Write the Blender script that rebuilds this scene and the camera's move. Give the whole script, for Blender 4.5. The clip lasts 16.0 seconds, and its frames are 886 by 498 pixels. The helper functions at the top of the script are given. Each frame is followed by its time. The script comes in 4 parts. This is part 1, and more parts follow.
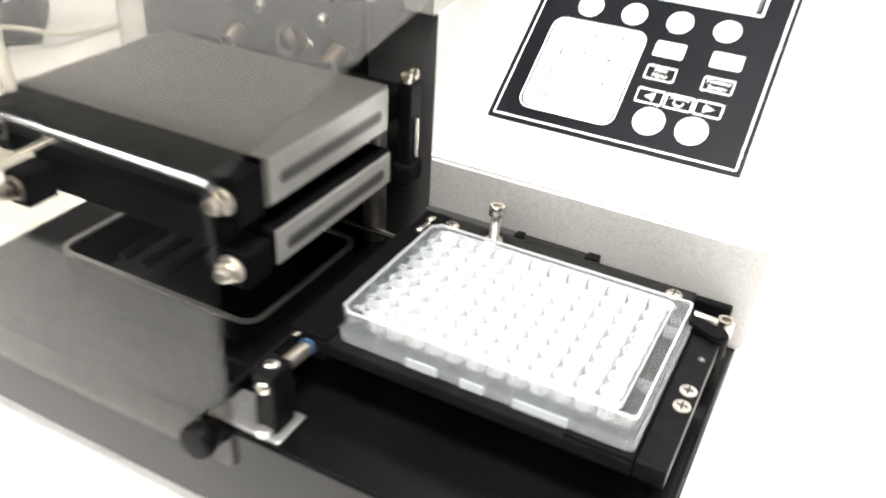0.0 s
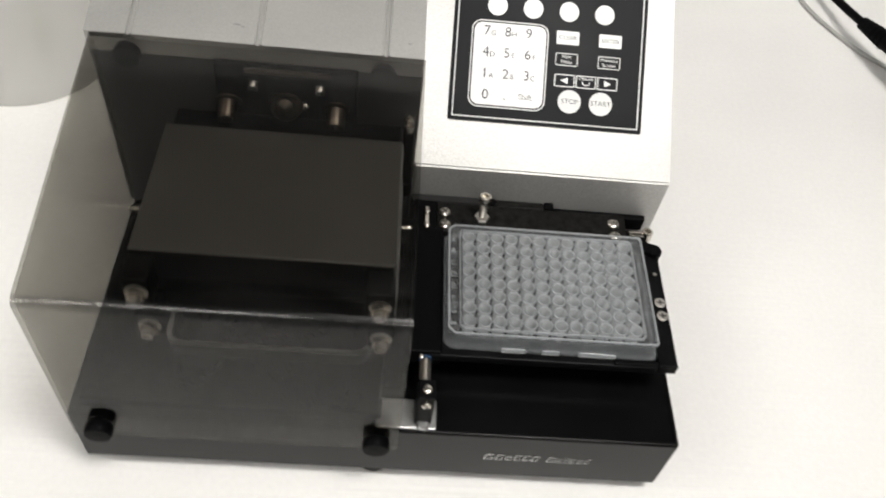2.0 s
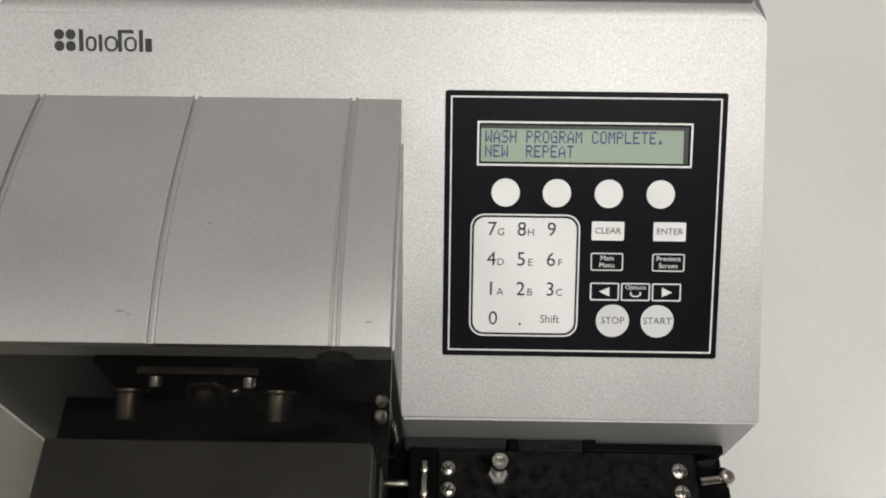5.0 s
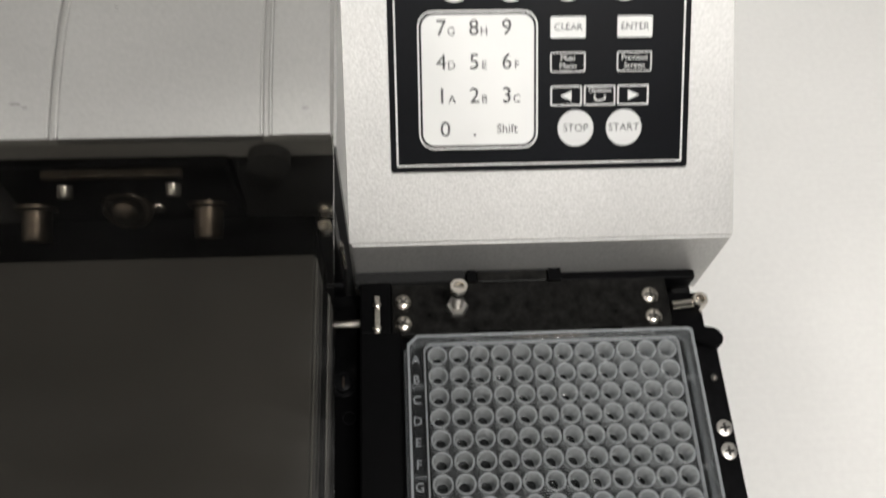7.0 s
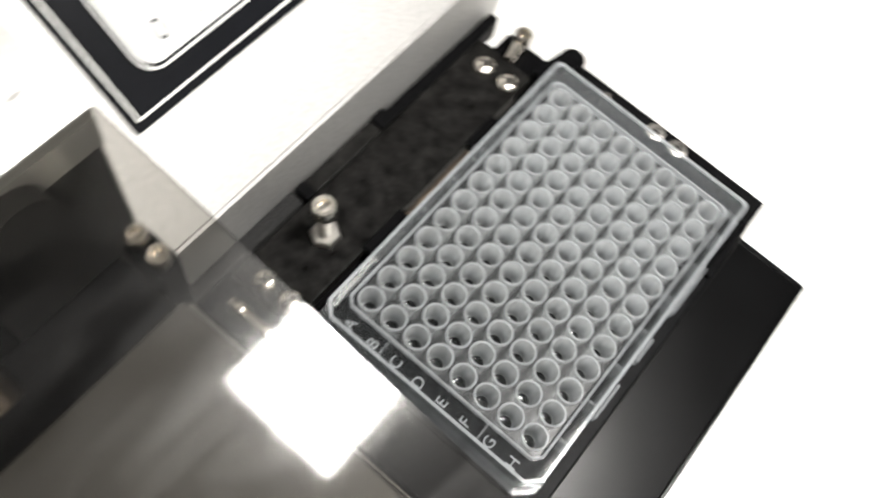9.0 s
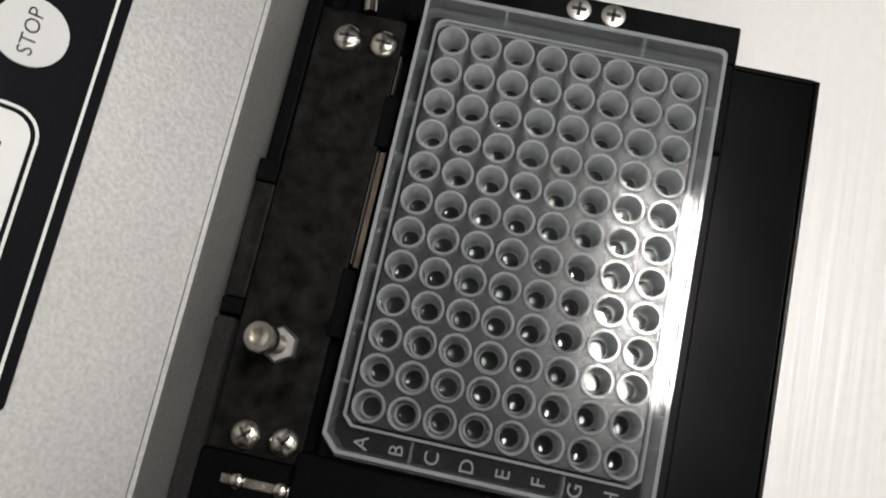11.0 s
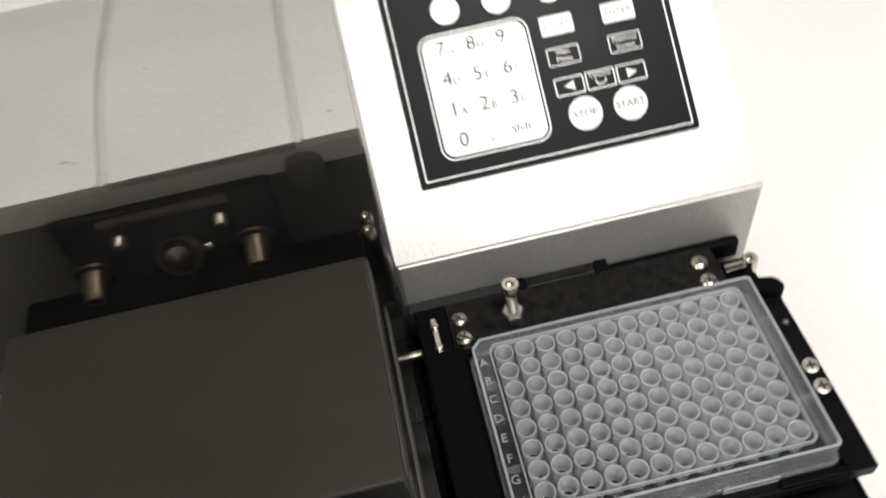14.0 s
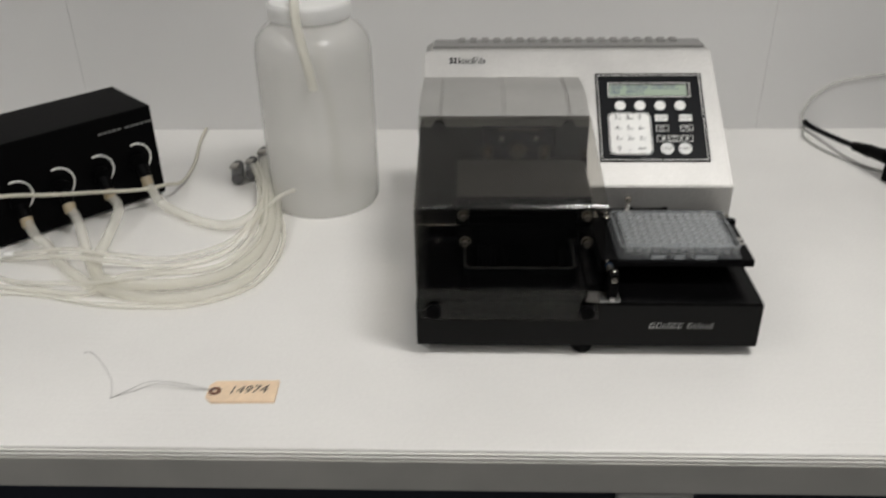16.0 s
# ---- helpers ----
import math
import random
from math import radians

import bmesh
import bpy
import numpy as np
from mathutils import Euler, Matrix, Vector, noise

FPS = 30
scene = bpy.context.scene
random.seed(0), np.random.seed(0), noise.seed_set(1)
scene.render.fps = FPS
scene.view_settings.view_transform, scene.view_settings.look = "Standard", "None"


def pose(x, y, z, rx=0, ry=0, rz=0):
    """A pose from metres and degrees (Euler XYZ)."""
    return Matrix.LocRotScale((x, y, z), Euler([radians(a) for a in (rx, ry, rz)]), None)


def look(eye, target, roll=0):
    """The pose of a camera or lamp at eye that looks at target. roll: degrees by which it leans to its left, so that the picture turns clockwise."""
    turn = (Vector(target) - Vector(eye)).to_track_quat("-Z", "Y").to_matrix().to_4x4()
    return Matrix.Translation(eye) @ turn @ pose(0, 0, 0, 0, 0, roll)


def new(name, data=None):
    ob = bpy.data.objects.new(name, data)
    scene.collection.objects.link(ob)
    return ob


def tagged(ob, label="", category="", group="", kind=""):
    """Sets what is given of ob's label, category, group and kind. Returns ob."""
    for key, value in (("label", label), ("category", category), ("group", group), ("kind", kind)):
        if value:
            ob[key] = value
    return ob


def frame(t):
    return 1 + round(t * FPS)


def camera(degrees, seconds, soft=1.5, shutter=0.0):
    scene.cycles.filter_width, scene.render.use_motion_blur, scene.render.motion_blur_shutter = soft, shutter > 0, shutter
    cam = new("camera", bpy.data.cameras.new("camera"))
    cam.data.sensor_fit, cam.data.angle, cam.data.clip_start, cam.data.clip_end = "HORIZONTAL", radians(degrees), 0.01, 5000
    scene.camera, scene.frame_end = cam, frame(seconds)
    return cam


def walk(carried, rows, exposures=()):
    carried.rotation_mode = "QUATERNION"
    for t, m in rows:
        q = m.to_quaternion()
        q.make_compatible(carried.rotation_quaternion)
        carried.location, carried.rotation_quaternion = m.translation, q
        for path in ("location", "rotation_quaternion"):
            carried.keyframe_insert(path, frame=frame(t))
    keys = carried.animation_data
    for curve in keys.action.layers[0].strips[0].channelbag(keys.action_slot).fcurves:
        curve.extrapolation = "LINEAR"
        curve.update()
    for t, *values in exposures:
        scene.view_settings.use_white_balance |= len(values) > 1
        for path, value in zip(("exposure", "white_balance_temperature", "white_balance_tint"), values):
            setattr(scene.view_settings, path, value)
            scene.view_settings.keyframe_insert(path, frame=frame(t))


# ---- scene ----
cam = camera(55.2, 16.0, soft=1.9, shutter=0.4)
PATH = [
    (0, (0.14445, -0.30281, 0.31183), (-0.5994, 1.22426, -0.744), 3.509),
    (0.5, (0.08751, -0.4491, 0.42349), (-0.21538, 1.14295, -0.74854), 4.122),
    (1, (0.0324, -0.4692, 0.46211), (-0.06319, 1.03866, -0.84832), 4.809),
    (1.5, (-0.01007, -0.4123, 0.51711), (0.0123, 0.94305, -0.95344), 6.808),
    (2, (-0.0549, -0.34054, 0.51516), (0.09262, 0.91577, -1.03401), 9.238),
    (2.5, (-0.11322, -0.24862, 0.5232), (0.15863, 0.86884, -1.11307), 11.937),
    (3, (-0.10621, -0.16274, 0.52898), (0.17413, 0.83941, -1.17897), 13.917),
    (3.5, (-0.06701, -0.09778, 0.51023), (0.03031, 0.89019, -1.22599), 6.619),
    (3.7, (-0.04175, -0.07785, 0.50819), (-0.06676, 0.88891, -1.24245), 0.608),
    (5.8, (-0.01292, -0.10946, 0.51195), (-0.0194, 0.93908, -1.19115), -0.604),
    (6, (-0.02001, -0.11362, 0.51161), (0.01875, 0.91838, -1.20113), 1.673),
    (6.5, (-0.01049, -0.11233, 0.50122), (0.01791, 0.81581, -1.27015), 0.729),
    (7, (-0.01445, -0.12483, 0.44954), (0.08565, 0.79218, -1.32502), 4.019),
    (7.5, (-0.00634, -0.13181, 0.40913), (0.10105, 0.70821, -1.40273), 4.734),
    (8, (-0.01369, -0.11862, 0.386), (0.21244, 0.61455, -1.46098), 11.556),
    (8.5, (-0.03971, -0.08658, 0.36178), (0.44364, 0.48591, -1.49257), 18.690),
    (9, (-0.07473, -0.04299, 0.35077), (0.69588, 0.23905, -1.47313), 20.943),
    (9.2, (-0.07782, -0.03782, 0.33516), (0.84759, 0.15729, -1.4271), 17.741),
    (11.3, (0.014, -0.0204, 0.32151), (0.33744, 0.11174, -1.64774), -9.966),
    (11.5, (0.02288, -0.02321, 0.32159), (0.31621, 0.13681, -1.6503), -16.140),
    (12, (0.05605, -0.03612, 0.32475), (0.2194, 0.25628, -1.647), -46.763),
    (12.5, (0.04341, -0.04362, 0.34032), (0.33636, 0.35975, -1.59655), -32.678),
    (13, (-0.01397, -0.06092, 0.36378), (0.35933, 0.46944, -1.52814), -17.670),
    (13.5, (-0.04034, -0.10807, 0.3781), (0.2973, 0.77636, -1.38365), -11.886),
    (14, (-0.02955, -0.18966, 0.41368), (0.05147, 1.08621, -1.12437), -10.237),
    (14.5, (-0.04532, -0.34307, 0.4634), (-0.00115, 1.22347, -0.77918), -3.765),
    (15, (-0.09649, -0.61038, 0.52171), (-0.00904, 1.10935, -0.49557), -0.991),
    (15.2, (-0.122, -0.6955, 0.5415), (-0.016, 1.053, -0.4155), -0.3),
    (15.5, (-0.11963, -0.80831, 0.54713), (-0.109, 0.98325, -0.3418), -0.513),
    (16, (-0.16796, -0.84528, 0.54378), (-0.2345, 0.89362, -0.44203), -0.923),
]
EXPOSURES = [(0, 1.72), (0.5, 1.08), (1, 0.5), (1.5, -0.22), (2, -0.28), (2.5, -0.35), (3, -0.68), (3.5, -1.12), (6, -0.53), (7, -0.48), (8, -0.1), (8.5, 0.0), (9, 0.6), (9.2, 0.55), (11.3, -0.7), (12.5, -0.75), (13, -0.4),
             (13.5, -0.2), (14, 0.0), (14.5, -0.05), (15, -0.35), (15.5, -0.6), (16, -0.85)]
walk(cam, [(t, look(eye, target, roll)) for t, eye, target, roll in PATH], EXPOSURES)

# ---------------------------------------------------------------- light
world = bpy.data.worlds.new("world")
scene.world = world
world.use_nodes = True
world.node_tree.nodes["Background"].inputs["Color"].default_value = (1.0, 0.98, 0.95, 1)
world.node_tree.nodes["Background"].inputs["Strength"].default_value = 0.02

CEIL = 1.85
FLOOR = -0.90
# first and third inferred from reflections; the others are added, unseen fill lamps
LAMPS = [((0.38, -0.46), (0.48, 0.33), 35.0), ((-1.70, -0.75), (0.60, 1.20), 13.0), ((-0.675, -1.55), (0.75, 0.25), 4.5),
         ((0.42, -2.40), (0.60, 1.20), 5.0), ((-1.70, -2.40), (0.60, 1.20), 5.0)]
for (lx, ly), (sx, sy), watt in LAMPS:
    lamp = bpy.data.lights.new("troffer_light", "AREA")
    lamp.shape, lamp.size, lamp.size_y, lamp.energy = "RECTANGLE", sx, sy, watt
    lamp.color = (1.0, 0.976, 0.936)
    new("troffer_light", lamp).matrix_world = pose(lx, ly, CEIL - 0.035)


# ---------------------------------------------------------------- materials
def mat(name, colour, rough=0.5, metal=0.0, grain=0.0, size=400.0, bump=0.0, bump_size=900.0, stain=0.0, stain_size=9.0, coat=0.0, spec=0.5, random_shade=0.0):
    """Principled surface with fine grain and broad stains in colour and gloss, and fine relief."""
    m = bpy.data.materials.new(name)
    m.use_nodes = True
    nt = m.node_tree
    b = nt.nodes["Principled BSDF"]
    b.inputs["Base Color"].default_value = (*colour, 1)
    b.inputs["Roughness"].default_value = rough
    b.inputs["Metallic"].default_value = metal
    b.inputs["Coat Weight"].default_value = coat
    b.inputs["Specular IOR Level"].default_value = spec
    tc = nt.nodes.new("ShaderNodeTexCoord")
    col = None
    for amount, scale, detail in ((grain, size, 3.0), (stain, stain_size, 6.0)):
        if amount <= 0:
            continue
        n = nt.nodes.new("ShaderNodeTexNoise")
        n.inputs["Scale"].default_value, n.inputs["Detail"].default_value = scale, detail
        nt.links.new(tc.outputs["Object"], n.inputs["Vector"])
        r = nt.nodes.new("ShaderNodeMapRange")
        r.inputs["From Min"].default_value, r.inputs["From Max"].default_value = 0.3, 0.7
        r.inputs["To Min"].default_value, r.inputs["To Max"].default_value = 1 - amount, 1 + amount
        nt.links.new(n.outputs["Fac"], r.inputs["Value"])
        mix = nt.nodes.new("ShaderNodeMix")
        mix.data_type, mix.blend_type = "RGBA", "MULTIPLY"
        mix.inputs["Factor"].default_value = 1.0
        if col is None:
            mix.inputs["A"].default_value = (*colour, 1)
        else:
            nt.links.new(col, mix.inputs["A"])
        nt.links.new(r.outputs["Result"], mix.inputs["B"])
        col = mix.outputs["Result"]
        if scale == stain_size:
            rr = nt.nodes.new("ShaderNodeMapRange")
            rr.inputs["To Min"].default_value, rr.inputs["To Max"].default_value = max(0.02, rough * (1 - amount)), min(1, rough * (1 + amount))
            nt.links.new(n.outputs["Fac"], rr.inputs["Value"])
            nt.links.new(rr.outputs["Result"], b.inputs["Roughness"])
    if col is not None:
        nt.links.new(col, b.inputs["Base Color"])
    if bump > 0:
        n = nt.nodes.new("ShaderNodeTexNoise")
        n.inputs["Scale"].default_value, n.inputs["Detail"].default_value = bump_size, 3.0
        nt.links.new(tc.outputs["Object"], n.inputs["Vector"])
        bp = nt.nodes.new("ShaderNodeBump")
        bp.inputs["Strength"].default_value, bp.inputs["Distance"].default_value = bump, 0.0006
        nt.links.new(n.outputs["Fac"], bp.inputs["Height"])
        nt.links.new(bp.outputs["Normal"], b.inputs["Normal"])
    return m


def clear(name, through_colour, body_colour, cloud, rough, gloss_ior=1.49, smear=0.0, haze=0.0):
    """See-through plastic: light passes, a share is scattered by the body, Fresnel gives the gloss."""
    m = bpy.data.materials.new(name)
    m.use_nodes = True
    nt = m.node_tree
    nt.nodes.remove(nt.nodes["Principled BSDF"])
    out = nt.nodes["Material Output"]
    tr = nt.nodes.new("ShaderNodeBsdfTransparent")
    tr.inputs["Color"].default_value = (*through_colour, 1)
    df = nt.nodes.new("ShaderNodeBsdfDiffuse")
    df.inputs["Color"].default_value = (*body_colour, 1)
    tl = nt.nodes.new("ShaderNodeBsdfTranslucent")
    tl.inputs["Color"].default_value = (*body_colour, 1)
    half = nt.nodes.new("ShaderNodeMixShader")
    half.inputs["Fac"].default_value = 0.45
    nt.links.new(df.outputs[0], half.inputs[1])
    nt.links.new(tl.outputs[0], half.inputs[2])
    body = nt.nodes.new("ShaderNodeMixShader")
    body.inputs["Fac"].default_value = cloud
    nt.links.new(tr.outputs[0], body.inputs[1])
    nt.links.new(half.outputs[0], body.inputs[2])
    gl = nt.nodes.new("ShaderNodeBsdfGlossy")
    gl.inputs["Roughness"].default_value = rough
    tc = nt.nodes.new("ShaderNodeTexCoord")
    if smear > 0:
        n = nt.nodes.new("ShaderNodeTexNoise")
        n.inputs["Scale"].default_value, n.inputs["Detail"].default_value, n.inputs["Roughness"].default_value = 26.0, 8.0, 0.65
        nt.links.new(tc.outputs["Object"], n.inputs["Vector"])
        r = nt.nodes.new("ShaderNodeMapRange")
        r.inputs["From Min"].default_value, r.inputs["From Max"].default_value = 0.38, 0.75
        r.inputs["To Min"].default_value, r.inputs["To Max"].default_value = rough, rough + smear
        nt.links.new(n.outputs["Fac"], r.inputs["Value"])
        nt.links.new(r.outputs["Result"], gl.inputs["Roughness"])
        c = nt.nodes.new("ShaderNodeMapRange")
        c.inputs["From Min"].default_value, c.inputs["From Max"].default_value = 0.4, 0.8
        c.inputs["To Min"].default_value, c.inputs["To Max"].default_value = cloud, cloud + 0.006
        nt.links.new(n.outputs["Fac"], c.inputs["Value"])
        nt.links.new(c.outputs["Result"], body.inputs["Fac"])
    shine = gl
    if haze > 0:
        soft = nt.nodes.new("ShaderNodeBsdfGlossy")
        soft.inputs["Roughness"].default_value = haze
        shine = nt.nodes.new("ShaderNodeMixShader")
        shine.inputs["Fac"].default_value = 0.30
        nt.links.new(gl.outputs[0], shine.inputs[1])
        nt.links.new(soft.outputs[0], shine.inputs[2])
        mp = nt.nodes.new("ShaderNodeMapping")
        mp.inputs["Rotation"].default_value = (0, 0, 0.7)
        mp.inputs["Scale"].default_value = (14, 46, 14)
        wn = nt.nodes.new("ShaderNodeTexNoise")
        wn.inputs["Scale"].default_value, wn.inputs["Detail"].default_value, wn.inputs["Distortion"].default_value = 1.0, 7.0, 1.6
        wr = nt.nodes.new("ShaderNodeMapRange")
        wr.inputs["From Min"].default_value, wr.inputs["From Max"].default_value = 0.42, 0.68
        wr.inputs["To Min"].default_value, wr.inputs["To Max"].default_value = 0.10, 0.50
        nt.links.new(tc.outputs["Object"], mp.inputs["Vector"])
        nt.links.new(mp.outputs["Vector"], wn.inputs["Vector"])
        nt.links.new(wn.outputs["Fac"], wr.inputs["Value"])
        nt.links.new(wr.outputs["Result"], shine.inputs["Fac"])
    lw = nt.nodes.new("ShaderNodeLayerWeight")
    lw.inputs["Blend"].default_value = 0.5
    pw = nt.nodes.new("ShaderNodeMath")
    pw.operation = "POWER"
    pw.inputs[1].default_value = 5.0
    nt.links.new(lw.outputs["Facing"], pw.inputs[0])
    fr = nt.nodes.new("ShaderNodeMath")
    fr.operation = "MULTIPLY_ADD"
    f0 = ((gloss_ior - 1) / (gloss_ior + 1)) ** 2
    fr.inputs[1].default_value, fr.inputs[2].default_value = (1 - f0) * 0.85, f0
    nt.links.new(pw.outputs[0], fr.inputs[0])
    top = nt.nodes.new("ShaderNodeMixShader")
    nt.links.new(fr.outputs[0], top.inputs["Fac"])
    nt.links.new(body.outputs[0], top.inputs[1])
    nt.links.new(shine.outputs[0], top.inputs[2])
    nt.links.new(top.outputs[0], out.inputs["Surface"])
    return m


def glow(name, colour, strength):
    m = bpy.data.materials.new(name)
    m.use_nodes = True
    b = m.node_tree.nodes["Principled BSDF"]
    b.inputs["Base Color"].default_value = (*colour, 1)
    b.inputs["Emission Color"].default_value = (*colour, 1)
    b.inputs["Emission Strength"].default_value = strength
    return m


def laminate():
    """White bench laminate with fine ripples along the bench."""
    m = mat("white laminate", (0.80, 0.79, 0.77), 0.32, grain=0.02, size=260, stain=0.035, stain_size=5)
    nt = m.node_tree
    tc = next(n for n in nt.nodes if n.type == "TEX_COORD")
    mp = nt.nodes.new("ShaderNodeMapping")
    mp.inputs["Scale"].default_value = (9.0, 260.0, 9.0)
    n = nt.nodes.new("ShaderNodeTexNoise")
    n.inputs["Scale"].default_value, n.inputs["Detail"].default_value = 1.0, 2.0
    nt.links.new(tc.outputs["Object"], mp.inputs["Vector"])
    nt.links.new(mp.outputs["Vector"], n.inputs["Vector"])
    bp = nt.nodes.new("ShaderNodeBump")
    bp.inputs["Strength"].default_value, bp.inputs["Distance"].default_value = 0.35, 0.0008
    nt.links.new(n.outputs["Fac"], bp.inputs["Height"])
    nt.links.new(bp.outputs["Normal"], nt.nodes["Principled BSDF"].inputs["Normal"])
    return m


M_LAMINATE = laminate()
M_EDGE = mat("grey edge band", (0.42, 0.41, 0.385), 0.45, stain=0.08, stain_size=12)
M_EDGE_LIP = mat("white edge layer", (0.72, 0.71, 0.68), 0.4, stain=0.05)
M_WALL = mat("grey white wall panel", (0.675, 0.672, 0.668), 0.55, stain=0.02, stain_size=2, grain=0.01, bump=0.05)
# room and ceiling greys kept dark so black parts reflect little
M_ROOM = mat("grey room paint", (0.13, 0.13, 0.128), 0.7, stain=0.03, stain_size=1.5)
M_CEIL = mat("dark ceiling grey", (0.15, 0.15, 0.147), 0.9, grain=0.05, size=120)
M_FLOOR = mat("dark vinyl floor", (0.06, 0.065, 0.075), 0.45, grain=0.2, size=60, stain=0.15)
M_NAVY = mat("dark navy cabinet", (0.018, 0.022, 0.035), 0.5, stain=0.2)
M_SILVER = mat("silver textured paint", (0.515, 0.508, 0.495), 0.54, metal=0.66, grain=0.12, size=900, bump=0.21, bump_size=900, stain=0.07, stain_size=16)
M_SCUFF = mat("grey scuff", (0.25, 0.245, 0.235), 0.6, metal=0.3, grain=0.2, size=1200)
M_TOP = mat("darker grey top", (0.26, 0.258, 0.25), 0.5, metal=0.3, grain=0.06, size=700, bump=0.2, bump_size=600, stain=0.06, stain_size=14)
M_SILVER_SMOOTH = mat("silver cast hood", (0.40, 0.395, 0.38), 0.46, metal=0.5, grain=0.05, size=700, bump=0.16, bump_size=420, stain=0.05, stain_size=18)
M_BLACK = mat("black powder coat", (0.0020, 0.0020, 0.0022), 0.22, spec=0.15, grain=0.15, size=900, bump=0.012, bump_size=1600, stain=0.22, stain_size=24)
M_BED = mat("black smooth plastic bed", (0.0022, 0.0022, 0.0024), 0.14, spec=0.07, grain=0.15, size=900, stain=0.22, stain_size=24)
M_BLACK_MATT = mat("matt black plastic", (0.0026, 0.0026, 0.0029), 0.42, spec=0.03, grain=0.2, size=500, bump=0.1, bump_size=1200)
M_ANOD = mat("black anodised aluminium", (0.0042, 0.0042, 0.0046), 0.34, spec=0.035, grain=0.3, size=240, stain=0.35, stain_size=70)
M_BRACKET = mat("scuffed anodised bracket", (0.0080, 0.0077, 0.0072), 0.36, spec=0.06, grain=0.35, size=500, stain=0.6, stain_size=190)
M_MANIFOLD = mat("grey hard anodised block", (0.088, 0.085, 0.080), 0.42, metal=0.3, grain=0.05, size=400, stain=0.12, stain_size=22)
M_MANIFOLD_SIDE = mat("paler grey block end", (0.24, 0.235, 0.225), 0.38, metal=0.4, grain=0.08, size=500, stain=0.1, stain_size=30)
M_STEEL = mat("stainless steel", (0.62, 0.58, 0.52), 0.24, metal=1.0, grain=0.1, size=600, stain=0.2, stain_size=120)
M_STEEL_DULL = mat("dull steel", (0.45, 0.43, 0.40), 0.36, metal=1.0, grain=0.1, size=500, stain=0.2, stain_size=90)
# two darker, browner tones of the steel above
M_STEEL_MID = mat("brown steel", (0.135, 0.112, 0.092), 0.42, metal=1.0, grain=0.15, size=500, stain=0.3, stain_size=110)
M_STEEL_DIM = mat("dark brown steel", (0.125, 0.098, 0.076), 0.34, metal=1.0, grain=0.15, size=500, stain=0.3, stain_size=110)
M_INNER_SHADE = mat("inner shade grey", (0.036, 0.036, 0.0365), 0.5, metal=0.2, grain=0.06, size=700, bump=0.15, bump_size=600, stain=0.08, stain_size=16)
M_RECESS = mat("screw recess", (0.03, 0.027, 0.024), 0.6, grain=0.2)
M_PANEL = mat("black keypad film", (0.004, 0.0044, 0.006), 0.40, spec=0.07, grain=0.1, size=500, stain=0.15, stain_size=30)
M_KEY = mat("white key film", (0.80, 0.80, 0.78), 0.4, stain=0.03, stain_size=40)
M_KEY_GREY = mat("pale grey key film", (0.66, 0.66, 0.65), 0.42, stain=0.03, stain_size=40)
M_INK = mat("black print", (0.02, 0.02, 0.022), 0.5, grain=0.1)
M_INK_WHITE = mat("white print", (0.8, 0.8, 0.78), 0.5, grain=0.03)
M_INK_SILVER = mat("silver print", (0.50, 0.50, 0.49), 0.4, metal=0.4, grain=0.05)
M_LCD = mat("green grey display glass", (0.36, 0.44, 0.35), 0.2, stain=0.06, stain_size=30)
M_LCD_INK = mat("blue display dots", (0.022, 0.038, 0.15), 0.3, grain=0.05)
M_FOAM = mat("black foam strip", (0.012, 0.012, 0.012), 0.95, grain=0.5, size=900, bump=1.0, bump_size=900)
M_RIM = clear("clear polystyrene rims", (0.985, 0.988, 0.99), (0.86, 0.89, 0.92), 0.29, 0.07, 1.5)
M_CLEARPLATE = clear("clear polystyrene", (0.985, 0.988, 0.99), (0.80, 0.84, 0.87), 0.14, 0.10, 1.5)
M_CLEARDECK = clear("thin clear polystyrene", (0.985, 0.988, 0.99), (0.80, 0.84, 0.87), 0.014, 0.04, 1.48)
M_WELL = clear("clear polystyrene wells", (0.985, 0.988, 0.99), (0.90, 0.92, 0.93), 0.38, 0.07, 1.54)
M_WELLDECK = clear("clear polystyrene web", (0.985, 0.988, 0.99), (0.84, 0.87, 0.89), 0.035, 0.20, 1.26)
M_COVER = clear("smoked acrylic", (0.73, 0.72, 0.70), (0.25, 0.25, 0.25), 0.001, 0.022, 1.46, smear=0.14, haze=0.24)
M_COVER_FRONT = clear("clean smoked acrylic", (0.73, 0.72, 0.70), (0.25, 0.25, 0.25), 0.0005, 0.012, 1.34, smear=0.03)
M_BEND = clear("raised-gloss acrylic bend", (0.62, 0.61, 0.595), (0.25, 0.25, 0.25), 0.002, 0.16, 2.1)
M_COVER_SIDE = clear("smoked acrylic side", (0.845, 0.84, 0.825), (0.25, 0.25, 0.25), 0.001, 0.015, 1.42, smear=0.12)
M_HDPE = clear("milky bottle plastic", (0.985, 0.985, 0.985), (0.955, 0.948, 0.928), 0.31, 0.24, 1.30)
M_FINETUBE = clear("fine clear tubing", (0.99, 0.99, 0.985), (0.92, 0.91, 0.88), 0.10, 0.10, 1.35)
M_TUBE = clear("yellowed clear tubing", (1.0, 0.996, 0.982), (0.975, 0.965, 0.905), 0.34, 0.16, 1.28)
M_CAP = mat("white bottle cap", (0.80, 0.80, 0.79), 0.4, stain=0.02, bump=0.05)
M_GREYFIT = mat("grey plastic fitting", (0.09, 0.09, 0.092), 0.45, stain=0.1, stain_size=60)
